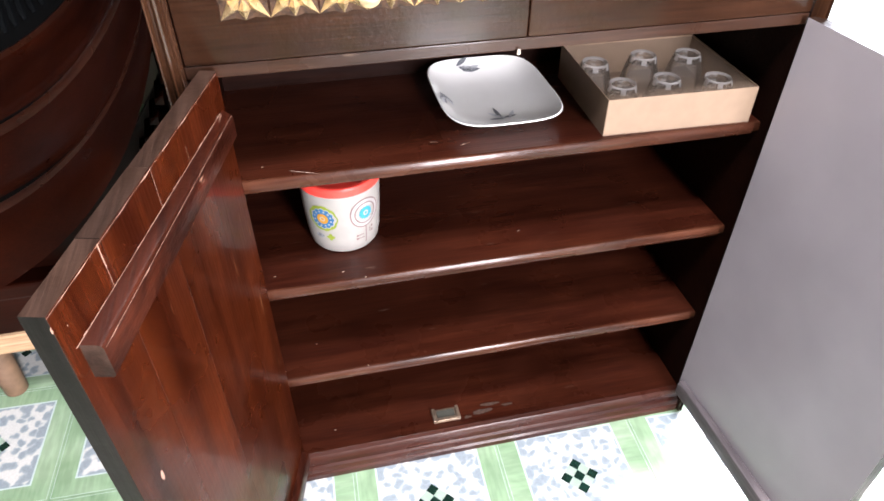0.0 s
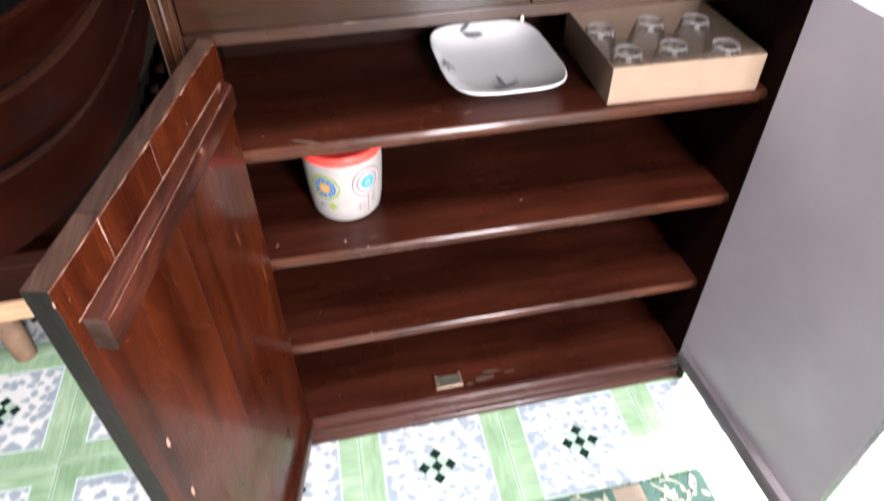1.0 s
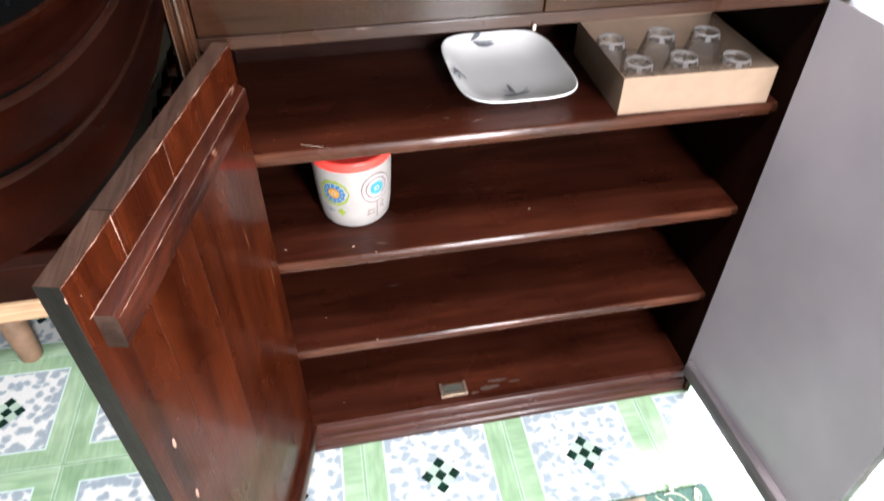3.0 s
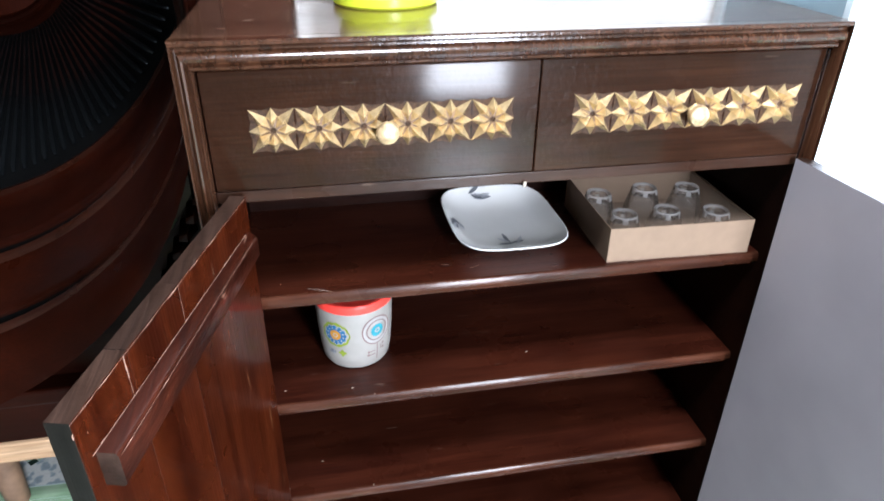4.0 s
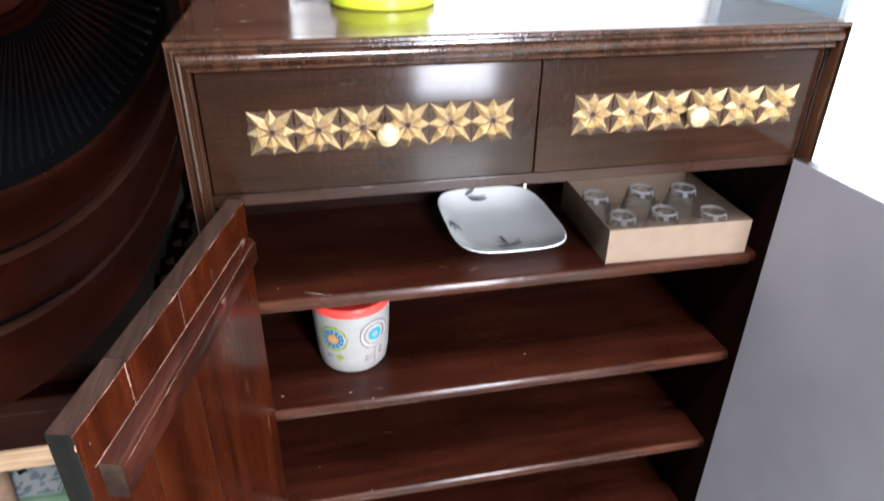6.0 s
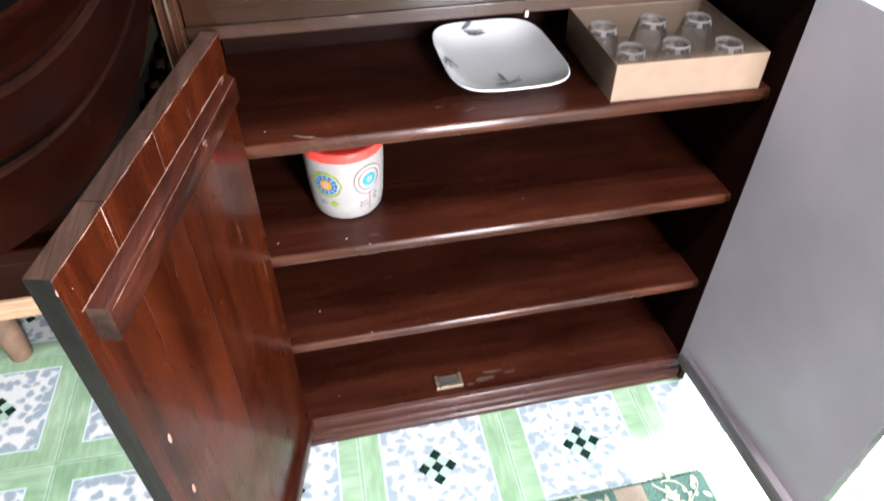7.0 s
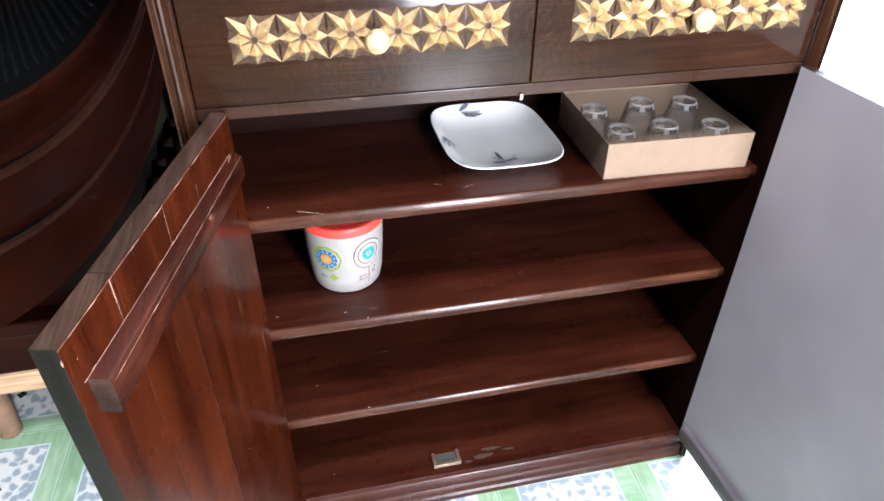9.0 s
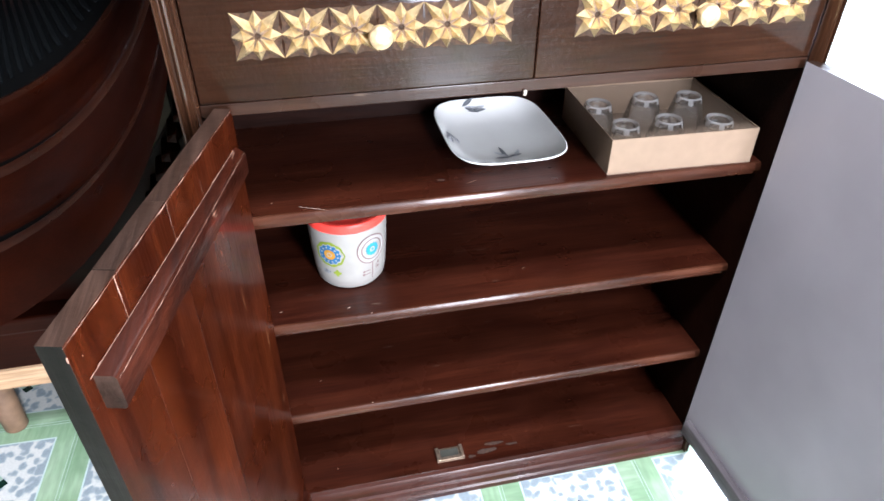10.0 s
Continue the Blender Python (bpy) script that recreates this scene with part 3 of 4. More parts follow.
for i in range(120):
    u0 = 0.016 + 0.372 * i / 119
    off = 0.0188 * (0.62 + 0.38 * (u0 - 0.010) / (0.381))
    h_ = 0.0003 + 0.0016 * max(0, noise.noise((u0 * 55, 11, 0)))
    lower.append(bm.verts.new((u0, off, 0.8225 - h_)))
    upper.append(bm.verts.new((u0, off, 0.8226)))
for i in range(119):
    bm.faces.new((lower[i], lower[i + 1], upper[i + 1], upper[i]))
bm.transform(lm)
part("worn_arris", bm, SCAR, ld, "pale rubbed edge")
# rubbed upper arris of the planks
bm = bmesh.new()
lower, upper = [], []
for i in range(90):
    u0 = 0.006 + 0.402 * i / 89
    h_ = 0.0002 + 0.0022 * max(0, noise.noise((u0 * 38, 7, 0)))
    lower.append(bm.verts.new((u0, 0.0006, ZD0 - 0.0040 - h_)))
    upper.append(bm.verts.new((u0, 0.0006, ZD0 - 0.0039)))
for i in range(89):
    bm.faces.new((lower[i], lower[i + 1], upper[i + 1], upper[i]))
bm.transform(lm)
part("worn_arris", bm, SCAR, ld, "pale rubbed edge")
# splits and bare scars on the left door
for uu, zz, sw, sh in ((0.371, 0.617, 0.0032, 0.009), (0.372, 0.519, 0.003, 0.008), (0.408, 0.861, 0.0014, 0.0035), (0.392, 0.850, 0.0006, 0.001)):
    bm = bmesh.new()
    vs = [bm.verts.new((uu + sw * math.cos(k * math.pi / 4) * random.uniform(0.6, 1.1), 0.0005, zz + sh * math.sin(k * math.pi / 4) * random.uniform(0.6, 1.1))) for k in range(8)]
    bm.faces.new(vs)
    bm.transform(lm)
    part("scar", bm, SCAR, ld, "bare wood scar")
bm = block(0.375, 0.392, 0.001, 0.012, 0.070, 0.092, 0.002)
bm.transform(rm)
part("latch_stub", bm, WOOD_BATTEN_HAZED, rd, "small wooden latch stub")

# worn patches, chips and scratches
WORN = plain("pale_worn_varnish", (0.045, 0.026, 0.019), 0.5, 0, 0.5, 160, 0.3)
CHIP = plain("pale_chipped_wood", (0.40, 0.31, 0.25), 0.7, 0, 0.2, 200, 0.2)


def sliver(name, x, y, z, ang, length, width, mat, label):
    bm_ = bmesh.new()
    n_ = 10
    vs_ = []
    for k_ in range(n_):
        th_ = 2 * math.pi * k_ / n_
        a_, b_ = length / 2 * math.cos(th_) * random.uniform(0.75, 1.1), width / 2 * math.sin(th_) * random.uniform(0.5, 1.2)
        vs_.append(bm_.verts.new((x + a_ * math.cos(ang) - b_ * math.sin(ang), y + a_ * math.sin(ang) + b_ * math.cos(ang), z)))
    bm_.faces.new(vs_)
    return cpart(name, bm_, mat, label)


for x, y, ln, wd in ((0.405, 0.030, 0.050, 0.012), (0.425, 0.044, 0.042, 0.008), (0.372, 0.022, 0.020, 0.008), (0.46, 0.036, 0.03, 0.006)):
    sliver("worn_patch", x, y, ZB + 0.0004, random.uniform(-0.1, 0.15), ln, wd, WORN, "pale worn varnish patch")
for x, y, z, ln, wd in ((0.19, YS + 0.004, 0.4856, 0.004, 0.002), (0.179, YS + 0.004, 0.2706, 0.004, 0.002), (0.155, 0.048, 0.4853, 0.006, 0.0018), (0.36, 0.06, 0.6933, 0.02, 0.0008),
                        (0.315, 0.075, 0.6933, 0.014, 0.0008), (0.06, 0.06, 0.6933, 0.003, 0.002), (0.115, 0.035, 0.6933, 0.05, 0.0012), (0.09, 0.10, 0.2703, 0.004, 0.002),
                        (0.045, 0.06, 0.4853, 0.005, 0.002), (0.03, 0.045, 0.2703, 0.004, 0.002), (0.47, 0.09, 0.4853, 0.010, 0.001), (0.10, 0.05, ZB + 0.0004, 0.003, 0.002)):
    sliver("chip", x, y, z, random.uniform(-0.6, 0.6), ln, wd, CHIP, "small pale chip")
for x, y, ln in ((0.06, 0.10, 0.02), (0.03, 0.05, 0.012), (0.14, 0.16, 0.018), (0.35, 0.05, 0.02), (0.62, 0.12, 0.05), (0.70, 0.2, 0.04), (0.05, 0.22, 0.01), (0.46, 0.08, 0.016)):
    sliver("scratch", x, y, ZT + 0.0004, random.uniform(-0.4, 0.4), ln, 0.0014, CHIP, "fine pale scratch")
for uu, z0_, z1_, wd in ((0.325, 0.848, 0.8728, 0.0018), (0.212, 0.83, 0.8725, 0.0004), (0.325, 0.828, 0.848, 0.0006), (0.13, 0.828, 0.85, 0.0003)):
    bm = bmesh.new()
    vs = [bm.verts.new((uu + wd * q * random.uniform(0.6, 1.2), 0.0006, z0_ + (z1_ - z0_) * i / 5)) for q, order in ((-0.5, range(6)), (0.5, range(5, -1, -1))) for i in order]
    bm.faces.new(vs)
    bm.transform(lm)
    part("split", bm, SCAR, ld, "pale worn split")

# ---- things in and on the cabinet ----
# serving plate
plate = thing("serving_plate", "white oblong porcelain plate with grey leaf sprigs on the shelf", "plate", (0.437, 0.184, 0.693))


def square_ring(half, z, n=96, power=4.0):
    out = []
    for i in range(n):
        th = 2 * math.pi * i / n
        c, s = math.cos(th), math.sin(th)
        r = half / (abs(c) ** power + abs(s) ** power) ** (1 / power)
        lift = 0.001 * (r / half - 1) / 0.3 * (half / 0.1)
        out.append((r * c, r * s * 1.05, z + lift))
    return out


rings = [square_ring(0.052, 0.0), square_ring(0.056, 0.0), square_ring(0.08, 0.010), square_ring(0.100, 0.0235), square_ring(0.1022, 0.0255), square_ring(0.1005, 0.0265),
         square_ring(0.088, 0.018), square_ring(0.070, 0.0095), square_ring(0.048, 0.0055), square_ring(0.02, 0.0048), square_ring(0.001, 0.0047)]
pl = part("plate_body", loft(bmesh.new(), rings, True, (True, True)), PORCELAIN, plate, "", True)


def plate_height(x, y):
    r = max(abs(x), abs(y) / 1.05)
    pts_ = [(0, 0.0047), (0.048, 0.0055), (0.070, 0.0095), (0.088, 0.018), (0.1005, 0.0265)]
    for (a0, b0), (a1, b1) in zip(pts_, pts_[1:]):
        if r <= a1:
            return b0 + (b1 - b0) * (r - a0) / (a1 - a0)
    return 0.0265


def leaf_shape(bm, x, y, ang, length, width, zf, mat=0):
    lift = 0.0072 + random.uniform(0, 0.0016)
    if zf is None:
        def zf(px_, py_):
            return lift
    n = 7
    left, right = [], []
    for i in range(n):
        s = i / (n - 1)
        ww = width * math.sin(math.pi * s) ** 0.8
        px, py = x + math.cos(ang) * length * s, y + math.sin(ang) * length * s
        for side, arr in ((1, left), (-1, right)):
            qx, qy = px - math.sin(ang) * ww * side, py + math.cos(ang) * ww * side
            arr.append(bm.verts.new((qx, qy, zf(qx, qy))))
    for i in range(n - 1):
        try:
            f = bm.faces.new((left[i], left[i + 1], right[i + 1], right[i]))
            f.material_index = mat
        except ValueError:
            pass


for cx, cy, ang, fan in ((0.000, -0.064, 1.7, 0.7), (-0.087, 0.012, -1.5, 0.28), (-0.030, 0.088, 0.05, 0.22)):
    bm = bmesh.new()
    for k in range(5):
        leaf_shape(bm, cx + random.uniform(-0.008, 0.008), cy + random.uniform(-0.006, 0.006), ang + (k - 2) * fan, 0.036 - 0.004 * abs(k - 2), 0.0036, lambda x, y: plate_height(x, y) + 0.0016, k % 2)
    part("leaf_print", bm, [INK, INK_PALE], plate, "grey leaf sprig print")
plate.scale = (0.95, 1.17, 1.0)

# box of glasses
BX, BY, BZ = 0.573, 0.036, 0.693
BW, BD, BH = 0.245, 0.214, 0.060
box = thing("glass_box", "open beige cardboard box with a clear film top holding glasses", "box", (BX, BY, BZ))
box.rotation_euler = (0, 0, -0.029)
bm = block(0, BW, 0, BD, 0, 0.0015)
part("box_floor", bm, CARD_IN, box)
part("box_wall", block(0, BW, 0, 0.0016, 0, BH, 0.0005), CARD, box)
part("box_wall", block(0, BW, BD - 0.0016, BD, 0, BH, 0.0005), CARD, box)
part("box_wall", block(0, 0.0016, 0.0016, BD - 0.0016, 0, BH, 0.0005), CARD, box)
part("box_wall", block(BW - 0.0016, BW, 0.0016, BD - 0.0016, 0, BH, 0.0005), CARD, box)
bm = bmesh.new()
N = 14
grid = [[bm.verts.new((0.003 + (BW - 0.006) * i / N, 0.003 + (BD - 0.006) * j / N, BH - 0.002 + 0.0012 * noise.noise((i * 0.5, j * 0.5, 2)))) for j in range(N + 1)] for i in range(N + 1)]
for i in range(N):
    for j in range(N):
        bm.faces.new((grid[i][j], grid[i + 1][j], grid[i + 1][j + 1], grid[i][j + 1]))
film_ob = part("film_window", bm, FILM, box, "clear creased plastic film", True)
film_ob.visible_shadow = False
tumbler = [(0.0001, 0.0535), (0.015, 0.0535), (0.0175, 0.0555), (0.0205, 0.0560), (0.0225, 0.0535), (0.0245, 0.046), (0.0300, 0.025), (0.0345, 0.001), (0.0345, 0.0), (0.0330, 0.0), (0.0325, 0.002), (0.0283, 0.026), (0.0220, 0.043), (0.016, 0.0460), (0.0001, 0.0460)]
bm = lathe(tumbler, 36)
# base rim and every few side faces get milky white as painted glints
for i, f in enumerate(bm.faces):
    zc, rc = f.calc_center_median().z, f.calc_center_median().xy.length
    if 0.0535 < zc and 0.016 < rc or (0.036 < zc < 0.0535 and rc > 0.0225 and i % 6 < 2):
        f.material_index = 1
glass_mesh = mesh_of("tumbler", bm, [GLASS, GLASS_GLINT], True)
for i in range(3):
    for j in range(2):
        g = new("drinking_glass", glass_mesh)
        g.location = (BX + 0.044 + 0.079 * i + random.uniform(-0.007, 0.007), BY + 0.052 + 0.096 * j - 0.029 * 0.079 * i + random.uniform(-0.009, 0.009), BZ + 0.002)
        g.visible_shadow = False
        tagged(g, "clear drinking glass standing upside down in the cardboard box", "glass", "glasses in the box")

# printed jar
JR, JX, JY, JZ = 0.0645, 0.170, 0.150, 0.485
jar = thing("storage_jar", "white plastic storage jar with flower prints and a red lid", "jar", (JX, JY, JZ))
part("jar_body", lathe([(0.0001, 0.001), (0.045, 0.0), (0.053, 0.002), (0.058, 0.009), (JR - 0.003, 0.03), (JR, 0.07), (JR + 0.002, 0.118), (JR + 0.002, 0.121), (JR - 0.002, 0.122), (0.0001, 0.122)], 56), JAR_WHITE, jar, "", True)
part("lid", lathe([(JR + 0.001, 0.1222), (JR + 0.0035, 0.1225), (JR + 0.004, 0.134), (JR + 0.002, 0.137), (JR - 0.004, 0.1375), (JR - 0.007, 0.134), (0.0001, 0.133)], 56), RED_LID, jar, "red plastic lid", True)


def on_jar(a, h, off):
    """A point of the jar's side: a is the angle from the front, h the height."""
    r = (0.058 + (JR - 0.003 - 0.058) * (h - 0.009) / 0.021 if h < 0.03 else JR - 0.003 + 0.003 * (h - 0.03) / 0.04 if h < 0.07 else JR + 0.002 * (h - 0.07) / 0.048) + off
    return (r * math.sin(a), -r * math.cos(a), h)


def jar_disc(name, a0, h0, r, wob, mat, off, count=12, sub=48, inner=0.0):
    bm = bmesh.new()
    outer, inn = [], []
    for k in range(sub):
        th = 2 * math.pi * k / sub
        q = r * (1 + wob * math.cos(count * th))
        outer.append(bm.verts.new(on_jar(a0 + q * math.cos(th) / JR, h0 + q * math.sin(th), off)))
        q2 = max(inner, 0.0002)
        inn.append(bm.verts.new(on_jar(a0 + q2 * math.cos(th) / JR, h0 + q2 * math.sin(th), off)))
    for k in range(sub):
        bm.faces.new((outer[k], outer[(k + 1) % sub], inn[(k + 1) % sub], inn[k]))
    return part(name, bm, mat, jar)


AX1, AX2, FH = -0.58, 0.55, 0.078
jar_disc("flower_print", AX1, FH, 0.0255, 0.03, LIME_PRINT, 0.0004, 9)
jar_disc("flower_print", AX1, FH, 0.0205, 0.06, WHITE_PRINT, 0.0006, 12)
jar_disc("flower_print", AX1, FH, 0.0190, 0.07, BLUE_PRINT, 0.0008, 12)
jar_disc("flower_print", AX1, FH, 0.0100, 0.0, YELLOW_PRINT, 0.0010)
jar_disc("flower_print", AX1, FH, 0.0045, 0.0, WHITE_PRINT, 0.0012, inner=0.003)
for k in range(12):
    th = 2 * math.pi * (k + 0.5) / 12
    jar_disc("petal_dot", AX1 + 0.0145 * math.cos(th) / JR, FH + 0.0145 * math.sin(th), 0.0016, 0, WHITE_PRINT, 0.0010, sub=10)
jar_disc("flower_print", AX2, FH + 0.003, 0.0285, 0.02, MAUVE_PRINT, 0.0004, 3)
jar_disc("flower_print", AX2, FH + 0.003, 0.0262, 0.02, WHITE_PRINT, 0.0006, 3)
jar_disc("flower_print", AX2, FH + 0.003, 0.0205, 0.01, MAUVE_PRINT, 0.0008, 3, inner=0.0185)
jar_disc("flower_print", AX2, FH + 0.003, 0.0120, 0.08, TEAL_PRINT, 0.0010, 14)
jar_disc("flower_print", AX2, FH + 0.003, 0.0050, 0.0, WHITE_PRINT, 0.0012, inner=0.0025)
for pa, h0_, h1_, wd in ((AX2, 0.018, 0.053, 0.0009), (AX2 - 0.16, 0.030, 0.0315, 0.007), (AX2 + 0.13, 0.036, 0.046, 0.0008), (AX2 - 0.16, 0.037, 0.0385, 0.006)):
    bm = bmesh.new()
    loft(bm, [[on_jar(pa - wd / JR, h0_ + (h1_ - h0_) * i / 6, 0.0006), on_jar(pa + wd / JR, h0_ + (h1_ - h0_) * i / 6, 0.0006)] for i in range(7)], False)
    part("stem_print", bm, MAUVE_PRINT, jar)
for da, hh, rr in ((-0.27, 0.031, 0.0024), (-0.26, 0.0375, 0.0022), (0.2, 0.038, 0.0024), (0.2, 0.047, 0.0024)):
    jar_disc("bud_print", AX2 + da, hh, rr, 0, MAUVE_PRINT, 0.0007, sub=12)
jar_disc("flower_print", AX1 + 0.15, 0.040, 0.006, 0.25, LIME_PRINT, 0.0005, 4)
jar_disc("leaf_print", AX1 - 0.16, 0.040, 0.006, 0.3, INK, 0.0005, 2)

# kettle
KX, KY = 0.250, 0.222
kettle = thing("electric_kettle", "white electric kettle with yellow-green bands on the cabinet top", "kettle", (KX, KY, ZT))
part("power_base", lathe([(0.0001, 0.0), (0.074, 0.0), (0.077, 0.003), (0.077, 0.013), (0.073, 0.017), (0.045, 0.019), (0.0001, 0.019)], 56), KETTLE_GREEN, kettle, "yellow-green power base", True)
part("lower_band", lathe([(0.052, 0.021), (0.062, 0.021), (0.067, 0.026), (0.0705, 0.036), (0.0715, 0.044), (0.071, 0.0445), (0.05, 0.0445)], 56), KETTLE_GREEN, kettle, "yellow-green kettle foot band", True)
part("kettle_body", lathe([(0.0712, 0.0446), (0.0722, 0.06), (0.0715, 0.10), (0.067, 0.15), (0.060, 0.19), (0.054, 0.205), (0.03, 0.215), (0.0001, 0.217)], 56), KETTLE_WHITE, kettle, "white plastic body", True)
bm = lathe([(0.0001, 0.006), (0.008, 0.004), (0.0115, 0.0), (0.0115, -0.004)], 28)
bm.transform(Matrix.Diagonal((1.0, 2.9, 1.0, 1)))
bm.transform(pose(0.030, -0.0655, 0.112, 90, 0, 20))
part("water_gauge", bm, GREY_PLASTIC, kettle, "grey oval water gauge", True)
part("handle", tube([(0.01, 0.05, 0.19), (0.012, 0.09, 0.188), (0.014, 0.108, 0.15), (0.013, 0.102, 0.09), (0.01, 0.066, 0.06)], 0.010, 10), KETTLE_WHITE, kettle, "white handle", True)
for a0, a1, h0_, h1_, mt, nm in ((0.32, 0.58, 0.0285, 0.0325, DARK_PRINT, "printed_bar"), (0.30, 0.52, 0.050, 0.056, GREY_PLASTIC, "printed_bar")):
    bm = bmesh.new()
    loft(bm, [[((0.0725 if h > 0.04 else 0.0695) * math.sin(a0 + (a1 - a0) * i / 6), -(0.0725 if h > 0.04 else 0.0695) * math.cos(a0 + (a1 - a0) * i / 6), h) for h in (h0_, h1_)] for i in range(7)], False)
    part(nm, bm, mt, kettle, "small printed bar")
cord = tube([(KX - 0.070, KY + 0.03, ZT + 0.006), (KX - 0.095, KY + 0.045, ZT + 0.005), (KX - 0.115, KY + 0.065, ZT + 0.006), (KX - 0.128, KY + 0.09, ZT + 0.012), (KX - 0.130, KY + 0.11, ZT + 0.03), (KX - 0.131, KY + 0.118, ZT + 0.08)], 0.003, 8)
tagged(part("power_cord", cord, KETTLE_WHITE, None, "", True), "thin white power cord lying on the cabinet top", "cord")

# ---- big carved round piece beside the cabinet ----
alcove = thing("carved_round_screen", "large dark carved wooden piece with a ribbed black sunburst hollow", "carved screen", (-0.705, 0.6, 0.2))


def apart_(name, bm, mats, label="", smooth=False):
    bm.transform(Matrix.Translation((0.705, -0.6, -0.2)))
    return part(name, bm, mats, alcove, label, smooth)


CX = -0.705


def circle(r, y, cz, n=96, cx=CX):
    return [(cx + r * math.cos(2 * math.pi * i / n), y, cz + r * math.sin(2 * math.pi * i / n)) for i in range(n)]


# the rings' centres drift from the deep hollow at the back to the face
DRIFT = [(0.20, -0.745, 1.069), (0.31, -0.667, 1.119), (0.46, -0.670, 1.177), (0.66, -0.707, 1.249), (0.75, -0.707, 1.249)]


def ring_at(r, y):
    for (y0, x0, z0), (y1, x1, z1) in zip(DRIFT, DRIFT[1:]):
        if y <= y1:
            k = (y - y0) / (y1 - y0)
            return circle(r, y, z0 + (z1 - z0) * k, 96, x0 + (x1 - x0) * k)
    return circle(r, y, 1.249)


# bands step forward from the black hollow to the face, each starting in a rounded bead behind a groove painted black
for band in ([(0.643, 0.652), (0.648, 0.644), (0.643, 0.60), (0.629, 0.510), (0.628, 0.497), (0.631, 0.491), (0.636, 0.490)],
             [(0.628, 0.442), (0.632, 0.430), (0.646, 0.354), (0.646, 0.346), (0.649, 0.341), (0.654, 0.340)],
             [(0.648, 0.294), (0.652, 0.284), (0.676, 0.240), (0.702, 0.212), (0.712, 0.203), (0.717, 0.200)]):
    apart_("ring_band", loft(bmesh.new(), [ring_at(r_, y_) for r_, y_ in band]), WOOD_BOWL, "curved red-brown band", True)
# the beads' lighter wood colour paints in a highlight along each ring
for bead in ([(0.640, 0.676), (0.637, 0.668), (0.638, 0.660), (0.643, 0.652)],
             [(0.64, 0.462), (0.626, 0.462), (0.622, 0.460), (0.619, 0.456), (0.621, 0.448), (0.628, 0.442)],
             [(0.651, 0.313), (0.646, 0.313), (0.642, 0.311), (0.639, 0.308), (0.641, 0.300), (0.648, 0.294)]):
    apart_("bead", loft(bmesh.new(), [ring_at(r_, y_) for r_, y_ in bead]), WOOD_BEAD, "rounded bead with its highlight painted in", True)
# flat black on the groove walls paints in the shade between the bands
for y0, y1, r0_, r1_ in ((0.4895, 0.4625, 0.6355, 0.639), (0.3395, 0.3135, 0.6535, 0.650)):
    apart_("groove", loft(bmesh.new(), [ring_at(r0_, y0), ring_at(r0_ + 0.014, y0), ring_at(r0_ + 0.014, y1), ring_at(r1_, y1)]), BLACK_MATT, "groove between the bands, its shade painted black", True)
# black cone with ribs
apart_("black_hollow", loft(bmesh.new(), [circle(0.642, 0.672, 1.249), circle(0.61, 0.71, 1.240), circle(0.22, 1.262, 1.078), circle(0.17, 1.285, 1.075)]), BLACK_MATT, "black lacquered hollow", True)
NR = 150
for i in range(NR):
    th = 2 * math.pi * i / NR
    if math.sin(th) > 0.55:
        continue
    c_, s_ = math.cos(th), math.sin(th)
    p0 = Vector((CX + 0.235 * c_, 1.236, 1.082 + 0.235 * s_))
    p1 = Vector((CX + 0.612 * c_, 0.704, 1.241 + 0.612 * s_))
    d = p1 - p0
    tang = Vector((-s_, 0, c_))
    nrm = d.cross(tang).normalized()
    if nrm.y > 0:
        nrm = -nrm
    rings = []
    for k, (s, wd, ht) in enumerate(((0, 0.0025, 0.001), (0.02, 0.0032, 0.006), (0.5, 0.006, 0.009), (0.96, 0.0085, 0.011), (1.0, 0.005, 0.004))):
        q = p0 + d * s
        rings.append([q - tang * wd - nrm * 0.004, q - tang * wd * 0.7 + nrm * ht * 0.7, q + nrm * ht, q + tang * wd * 0.7 + nrm * ht * 0.7, q + tang * wd - nrm * 0.004])
    apart_("rib", loft(bmesh.new(), rings, True, (True, True)), BLACK_RIB, "", True)
# turned boss in the middle
apart_("boss_ring", loft(bmesh.new(), [circle(0.238, 1.262, 1.080, 72), circle(0.235, 1.235, 1.078, 72), circle(0.222, 1.225, 1.077, 72), circle(0.210, 1.235, 1.076, 72), circle(0.206, 1.243, 1.076, 72), circle(0.198, 1.236, 1.076, 72), circle(0.190, 1.240, 1.076, 72), circle(0.186, 1.256, 1.076, 72), circle(0.180, 1.262, 1.076, 72)]), WOOD_BOWL, "turned dark wooden ring", True)
apart_("boss_disc", loft(bmesh.new(), [circle(0.182, 1.262, 1.076, 72), circle(0.15, 1.256, 1.076, 72), circle(0.02, 1.254, 1.076, 72)], True, (False, True)), WOOD_RED, "polished red-brown disc", True)
# face board round the opening, sill and plinth
bm = bmesh.new()
n = 96
inner = circle(0.708, 0.300, 1.10, n)
outer = []
for i in range(n):
    c_, s_ = math.cos(2 * math.pi * i / n), math.sin(2 * math.pi * i / n)
    k = min(0.74 / max(abs(c_), 1e-6), 0.73 / max(abs(s_), 1e-6))
    outer.append((CX + k * c_ if c_ < 0 or k * c_ < 0.675 else CX + 0.675, 0.300, 1.10 + k * s_))
loft(bm, [inner, outer, [(x, 0.33, z) for x, y, z in outer], [(x, 0.33, z) for x, y, z in inner], inner])
apart_("face_board", bm, WOOD_BOWL, "carved face board")
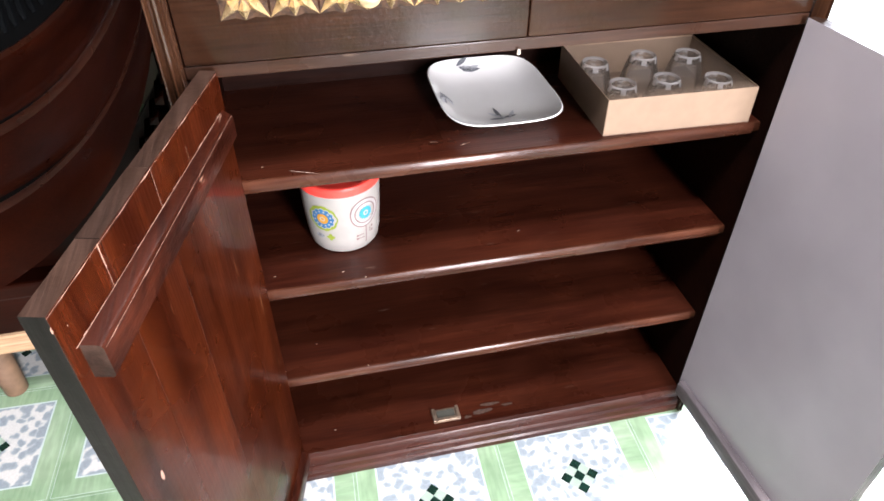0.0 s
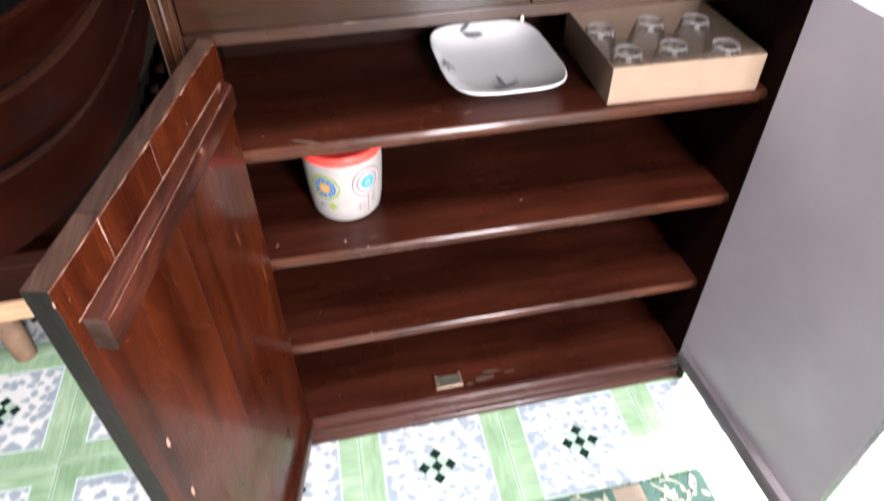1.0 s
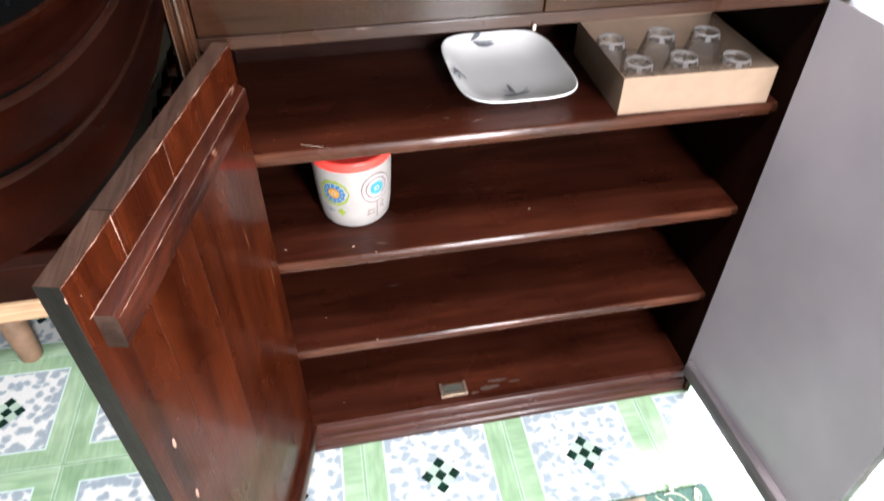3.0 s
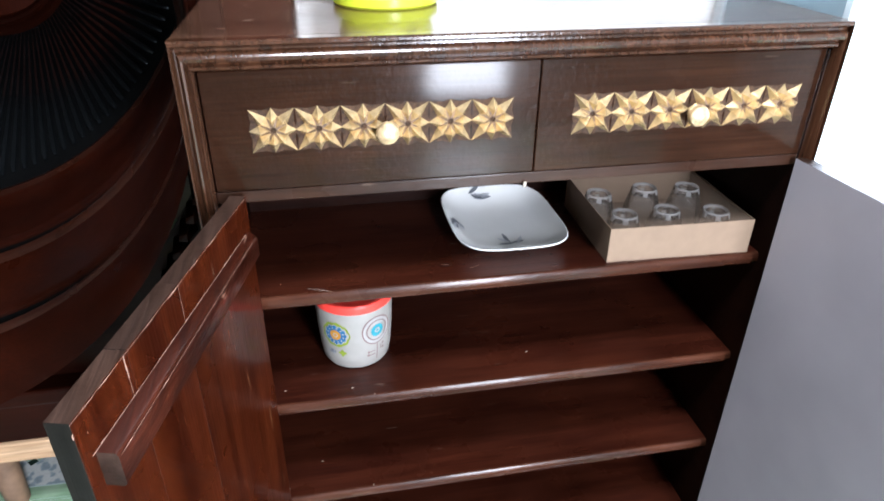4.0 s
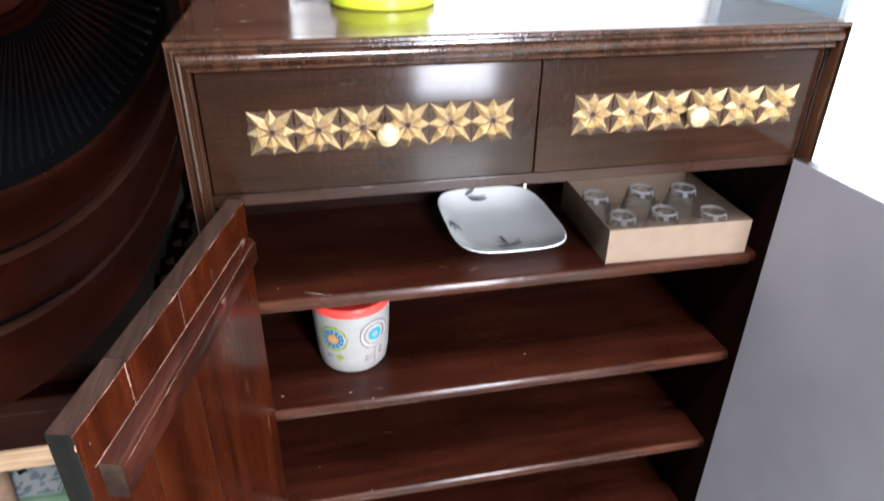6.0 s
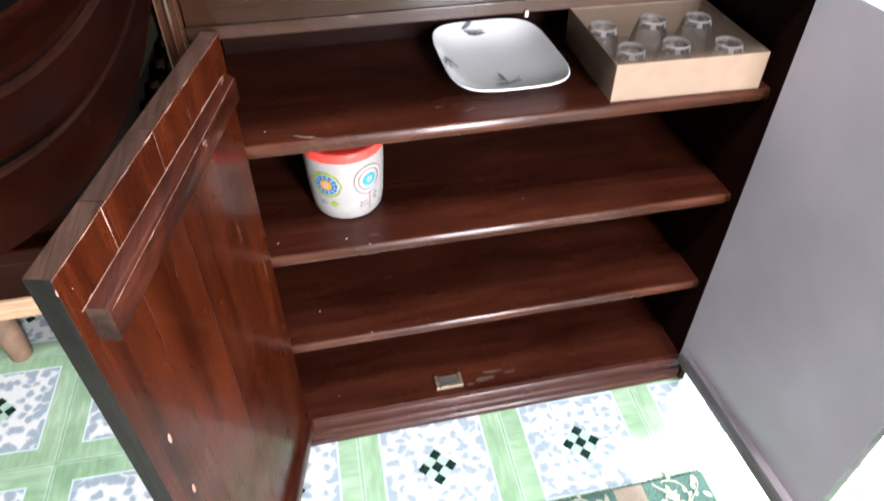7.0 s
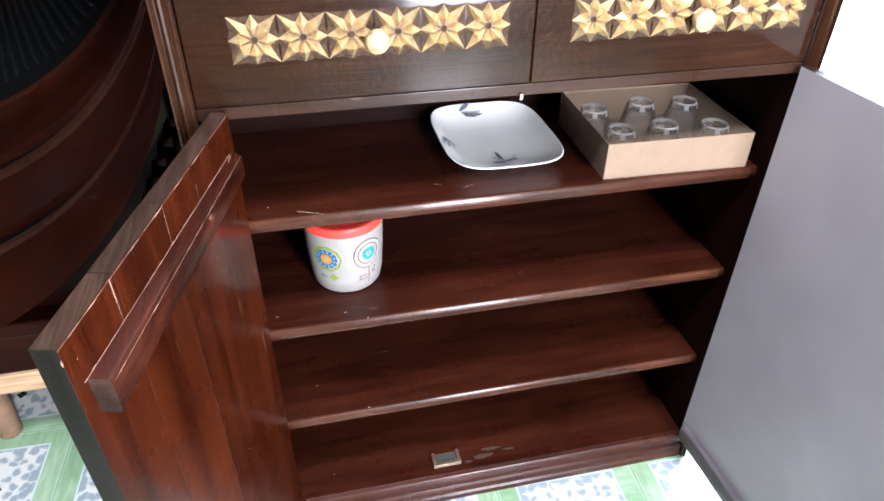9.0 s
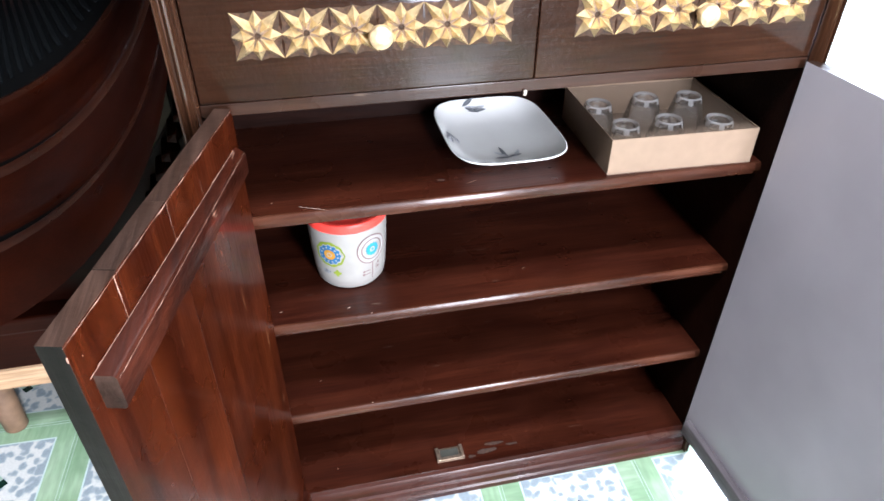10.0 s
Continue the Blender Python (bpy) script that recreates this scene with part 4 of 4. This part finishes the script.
apart_("sill", block(-1.45, -0.035, 0.255, 0.5, 0.352, 0.388, 0.006), WOOD_BOWL, "dark wooden sill")
apart_("plinth", block(-1.43, -0.045, 0.292, 0.5, 0.239, 0.352, 0.003), WOOD_BOWL, "dark wooden plinth")
apart_("corner_post", block(-0.022, 0.110, 0.372, 0.40, 0.2, 2.3, 0.003), WOOD_RED, "flat red-brown corner board")
apart_("corner_post", block(-0.075, -0.030, 0.345, 0.40, 0.2, 2.3, 0.010), WOOD_BOWL, "moulded dark post")
apart_("side_board", block(-0.10, -0.028, 0.335, 0.362, 0.2, 0.82, 0.002), WOOD_BOWL, "dark wooden side board")
for k in range(7):
    xc, zc = -0.058 - 0.0166 * k, 0.788 - 0.0335 * k
    bm = bmesh.new()
    loft(bm, [[(xc - 0.018, 0.300, zc - 0.010), (xc + 0.016, 0.300, zc - 0.012), (xc + 0.012, 0.300, zc + 0.022), (xc - 0.012, 0.300, zc + 0.012)],
              [(xc - 0.008, 0.245, zc - 0.004), (xc + 0.006, 0.245, zc - 0.006), (xc + 0.008, 0.240, zc + 0.012), (xc - 0.006, 0.245, zc + 0.006)]], True, (False, True))
    apart_("carved_leaf", bm, WOOD_BOWL, "carved wooden leaf")

stand = thing("low_wooden_stand", "low pale wooden stand with round legs under the carved piece", "stand", (-0.75, 0.6, 0))


def spart(name, bm, mats, smooth=False):
    bm.transform(Matrix.Translation((0.75, -0.6, 0)))
    return part(name, bm, mats, stand, "", smooth)


spart("rail", block(-1.45, -0.045, 0.288, 0.335, 0.186, 0.238, 0.006), WOOD_PALE)
spart("rail", block(-1.45, -0.045, 0.880, 0.925, 0.186, 0.238, 0.006), WOOD_PALE)
for lx in (-0.60, -1.30, -0.12):
    for ly in (0.395, 0.90):
        spart("leg", lathe([(0.021, 0.0), (0.024, 0.004), (0.027, 0.08), (0.030, 0.20)], 20, (lx, ly - 0.03, 0), cap=(True, True)), plain("brown_leg_wood", (0.17, 0.10, 0.06), 0.6, 0, 0.25, 40, 0.2), True)

# ---- rug ----
rug = thing("rug", "green rug with cream vines and plain beige stripes on the floor", "rug", (0.66, -0.58, 0))
RX0, RX1, RY0, RY1 = 0.397, 0.775, -0.90, -0.236


def rpart(name, bm, mats, label=""):
    bm.transform(Matrix.Translation((-0.66, 0.58, 0)))
    return part(name, bm, mats, rug, label)


STRIPES = [(0.397, 0.408, 0), (0.408, 0.466, 1), (0.466, 0.590, 0), (0.590, 0.648, 1), (0.648, 0.775, 0)]
for x0, x1, k in STRIPES:
    bm = bmesh.new()
    nx, ny = 8, 44
    top = [[bm.verts.new((x0 + (x1 - x0) * i / nx, RY0 + (RY1 - RY0) * j / ny, 0.0055 + 0.0012 * noise.noise(((x0 + (x1 - x0) * i / nx) * 14, j * 0.5, 1)))) for j in range(ny + 1)] for i in range(nx + 1)]
    for i in range(nx):
        for j in range(ny):
            bm.faces.new((top[i][j], top[i + 1][j], top[i + 1][j + 1], top[i][j + 1]))
    edge_v = [top[i][ny] for i in range(nx + 1)]
    low_v = [bm.verts.new((v.co.x, v.co.y + 0.001, 0.0002)) for v in edge_v]
    for i in range(nx):
        bm.faces.new((edge_v[i], edge_v[i + 1], low_v[i + 1], low_v[i]))
    rpart("rug_stripe", bm, RUG_BEIGE if k else RUG_GREEN, "plain beige stripe" if k else "green stripe with vines")
    if not k and x1 - x0 > 0.05:
        bm = bmesh.new()
        zf = None
        xm = (x0 + x1) / 2
        for lane in (-1, 1):
            line = [(xm + lane * 0.026 + 0.020 * math.sin(q * 0.42 + lane), RY1 - 0.004 - 0.0075 * q, 0.0066) for q in range(86)]
            tube(line, 0.0013, 5, bm)
            for q in range(2, 86, 2):
                p_ = line[q]
                leaf_shape(bm, p_[0], p_[1], random.uniform(0, 6.28), random.uniform(0.009, 0.015), 0.0034, zf)
        for s in range(11):
            yc = RY1 - 0.038 - 0.060 * s
            sgn = 1 if s % 2 else -1
            pts_ = []
            for q in range(26):
                th = q / 25 * 2.2 * math.pi
                rr = 0.036 * (1 - 0.72 * q / 25)
                pts_.append((xm + sgn * (0.012 + rr * math.cos(th + 1.2)), yc + rr * math.sin(th + 1.2), 0.0066))
            tube(pts_, 0.0014, 5, bm)
            for q in range(2, 26, 3):
                p_ = pts_[q]
                leaf_shape(bm, p_[0], p_[1], q * 0.9 + s, 0.014, 0.0038, zf)
            for q in range(6):
                leaf_shape(bm, xm + sgn * 0.012, yc, q * math.pi / 3, 0.011, 0.0036, zf)
            for q in range(3):
                leaf_shape(bm, xm - sgn * random.uniform(0.03, 0.05), yc + random.uniform(-0.03, 0.03), random.uniform(0, 6.28), 0.020, 0.005, zf)
        rpart("vine_pattern", bm, RUG_CREAM, "cream vines and leaves")
bm = bmesh.new()
for i in range(150):
    x = RX0 + (RX1 - RX0) * i / 150 + random.uniform(-0.001, 0.001)
    ln = random.uniform(0.003, 0.008)
    tube([(x, RY1, 0.003), (x + random.uniform(-0.002, 0.002), RY1 + ln, 0.0015)], 0.0007, 4, bm)
rpart("fringe", bm, RUG_GREEN, "short frayed edge")

# ---- floor tiles ----
P = 0.2985


def tile_mesh():
    bm = bmesh.new()
    loops = [(0.1489, -0.004, 0), (0.1484, 0.0, 0), (0.1462, 0.0, 0), (0.1452, 0.0, 0), (0.1080, 0.0, 0), (0.1062, 0.0, 1), (0.1042, 0.0, 4), (0.0405, 0.0, 2)]
    rings = [[bm.verts.new((h * sx_, h * sy_, z)) for sx_, sy_ in ((-1, -1), (1, -1), (1, 1), (-1, 1))] for h, z, _ in loops]
    for k in range(len(rings) - 1):
        for i in range(4):
            f = bm.faces.new((rings[k][i], rings[k][(i + 1) % 4], rings[k + 1][(i + 1) % 4], rings[k + 1][i]))
            f.material_index = (0, 0, 1, 0, 1, 4, 2)[k]
    f = bm.faces.new(rings[-1])
    f.material_index = 2
    s = 0.0190
    for i in range(-1, 2):
        for j in range(-1, 2):
            cx_, cy_ = s * (i - j) / math.sqrt(2), s * (i + j) / math.sqrt(2)
            h = s / math.sqrt(2) * 0.96
            f = bm.faces.new([bm.verts.new((cx_ + a_ * h, cy_ + b_ * h, 0.0004)) for a_, b_ in ((1, 0), (0, 1), (-1, 0), (0, -1))])
            f.material_index = 3 if (i + j) % 2 == 0 else 5
    return mesh_of("tile", bm, [TILE_GREEN, TILE_LINE, TILE_CAMO, TILE_DARK, TILE_EDGE, TILE_MID])


tm = tile_mesh()
TH = -0.026
for i in range(-9, 8):
    for j in range(-8, 6):
        x = 0.272 + P * (i * math.cos(TH) - j * math.sin(TH))
        y = -0.113 + P * (i * math.sin(TH) + j * math.cos(TH))
        if x < -3.0 or x > 2.45 or y < -2.6 or y > 1.75 or (x > 0.1 and y > 0.36):
            continue
        o = new("tile", tm)
        o.parent = floor
        o.location = (x, y, -0.0005 + random.uniform(-0.0003, 0.0003))
        o.rotation_euler = (0, 0, TH + math.pi / 2 * random.randrange(4))
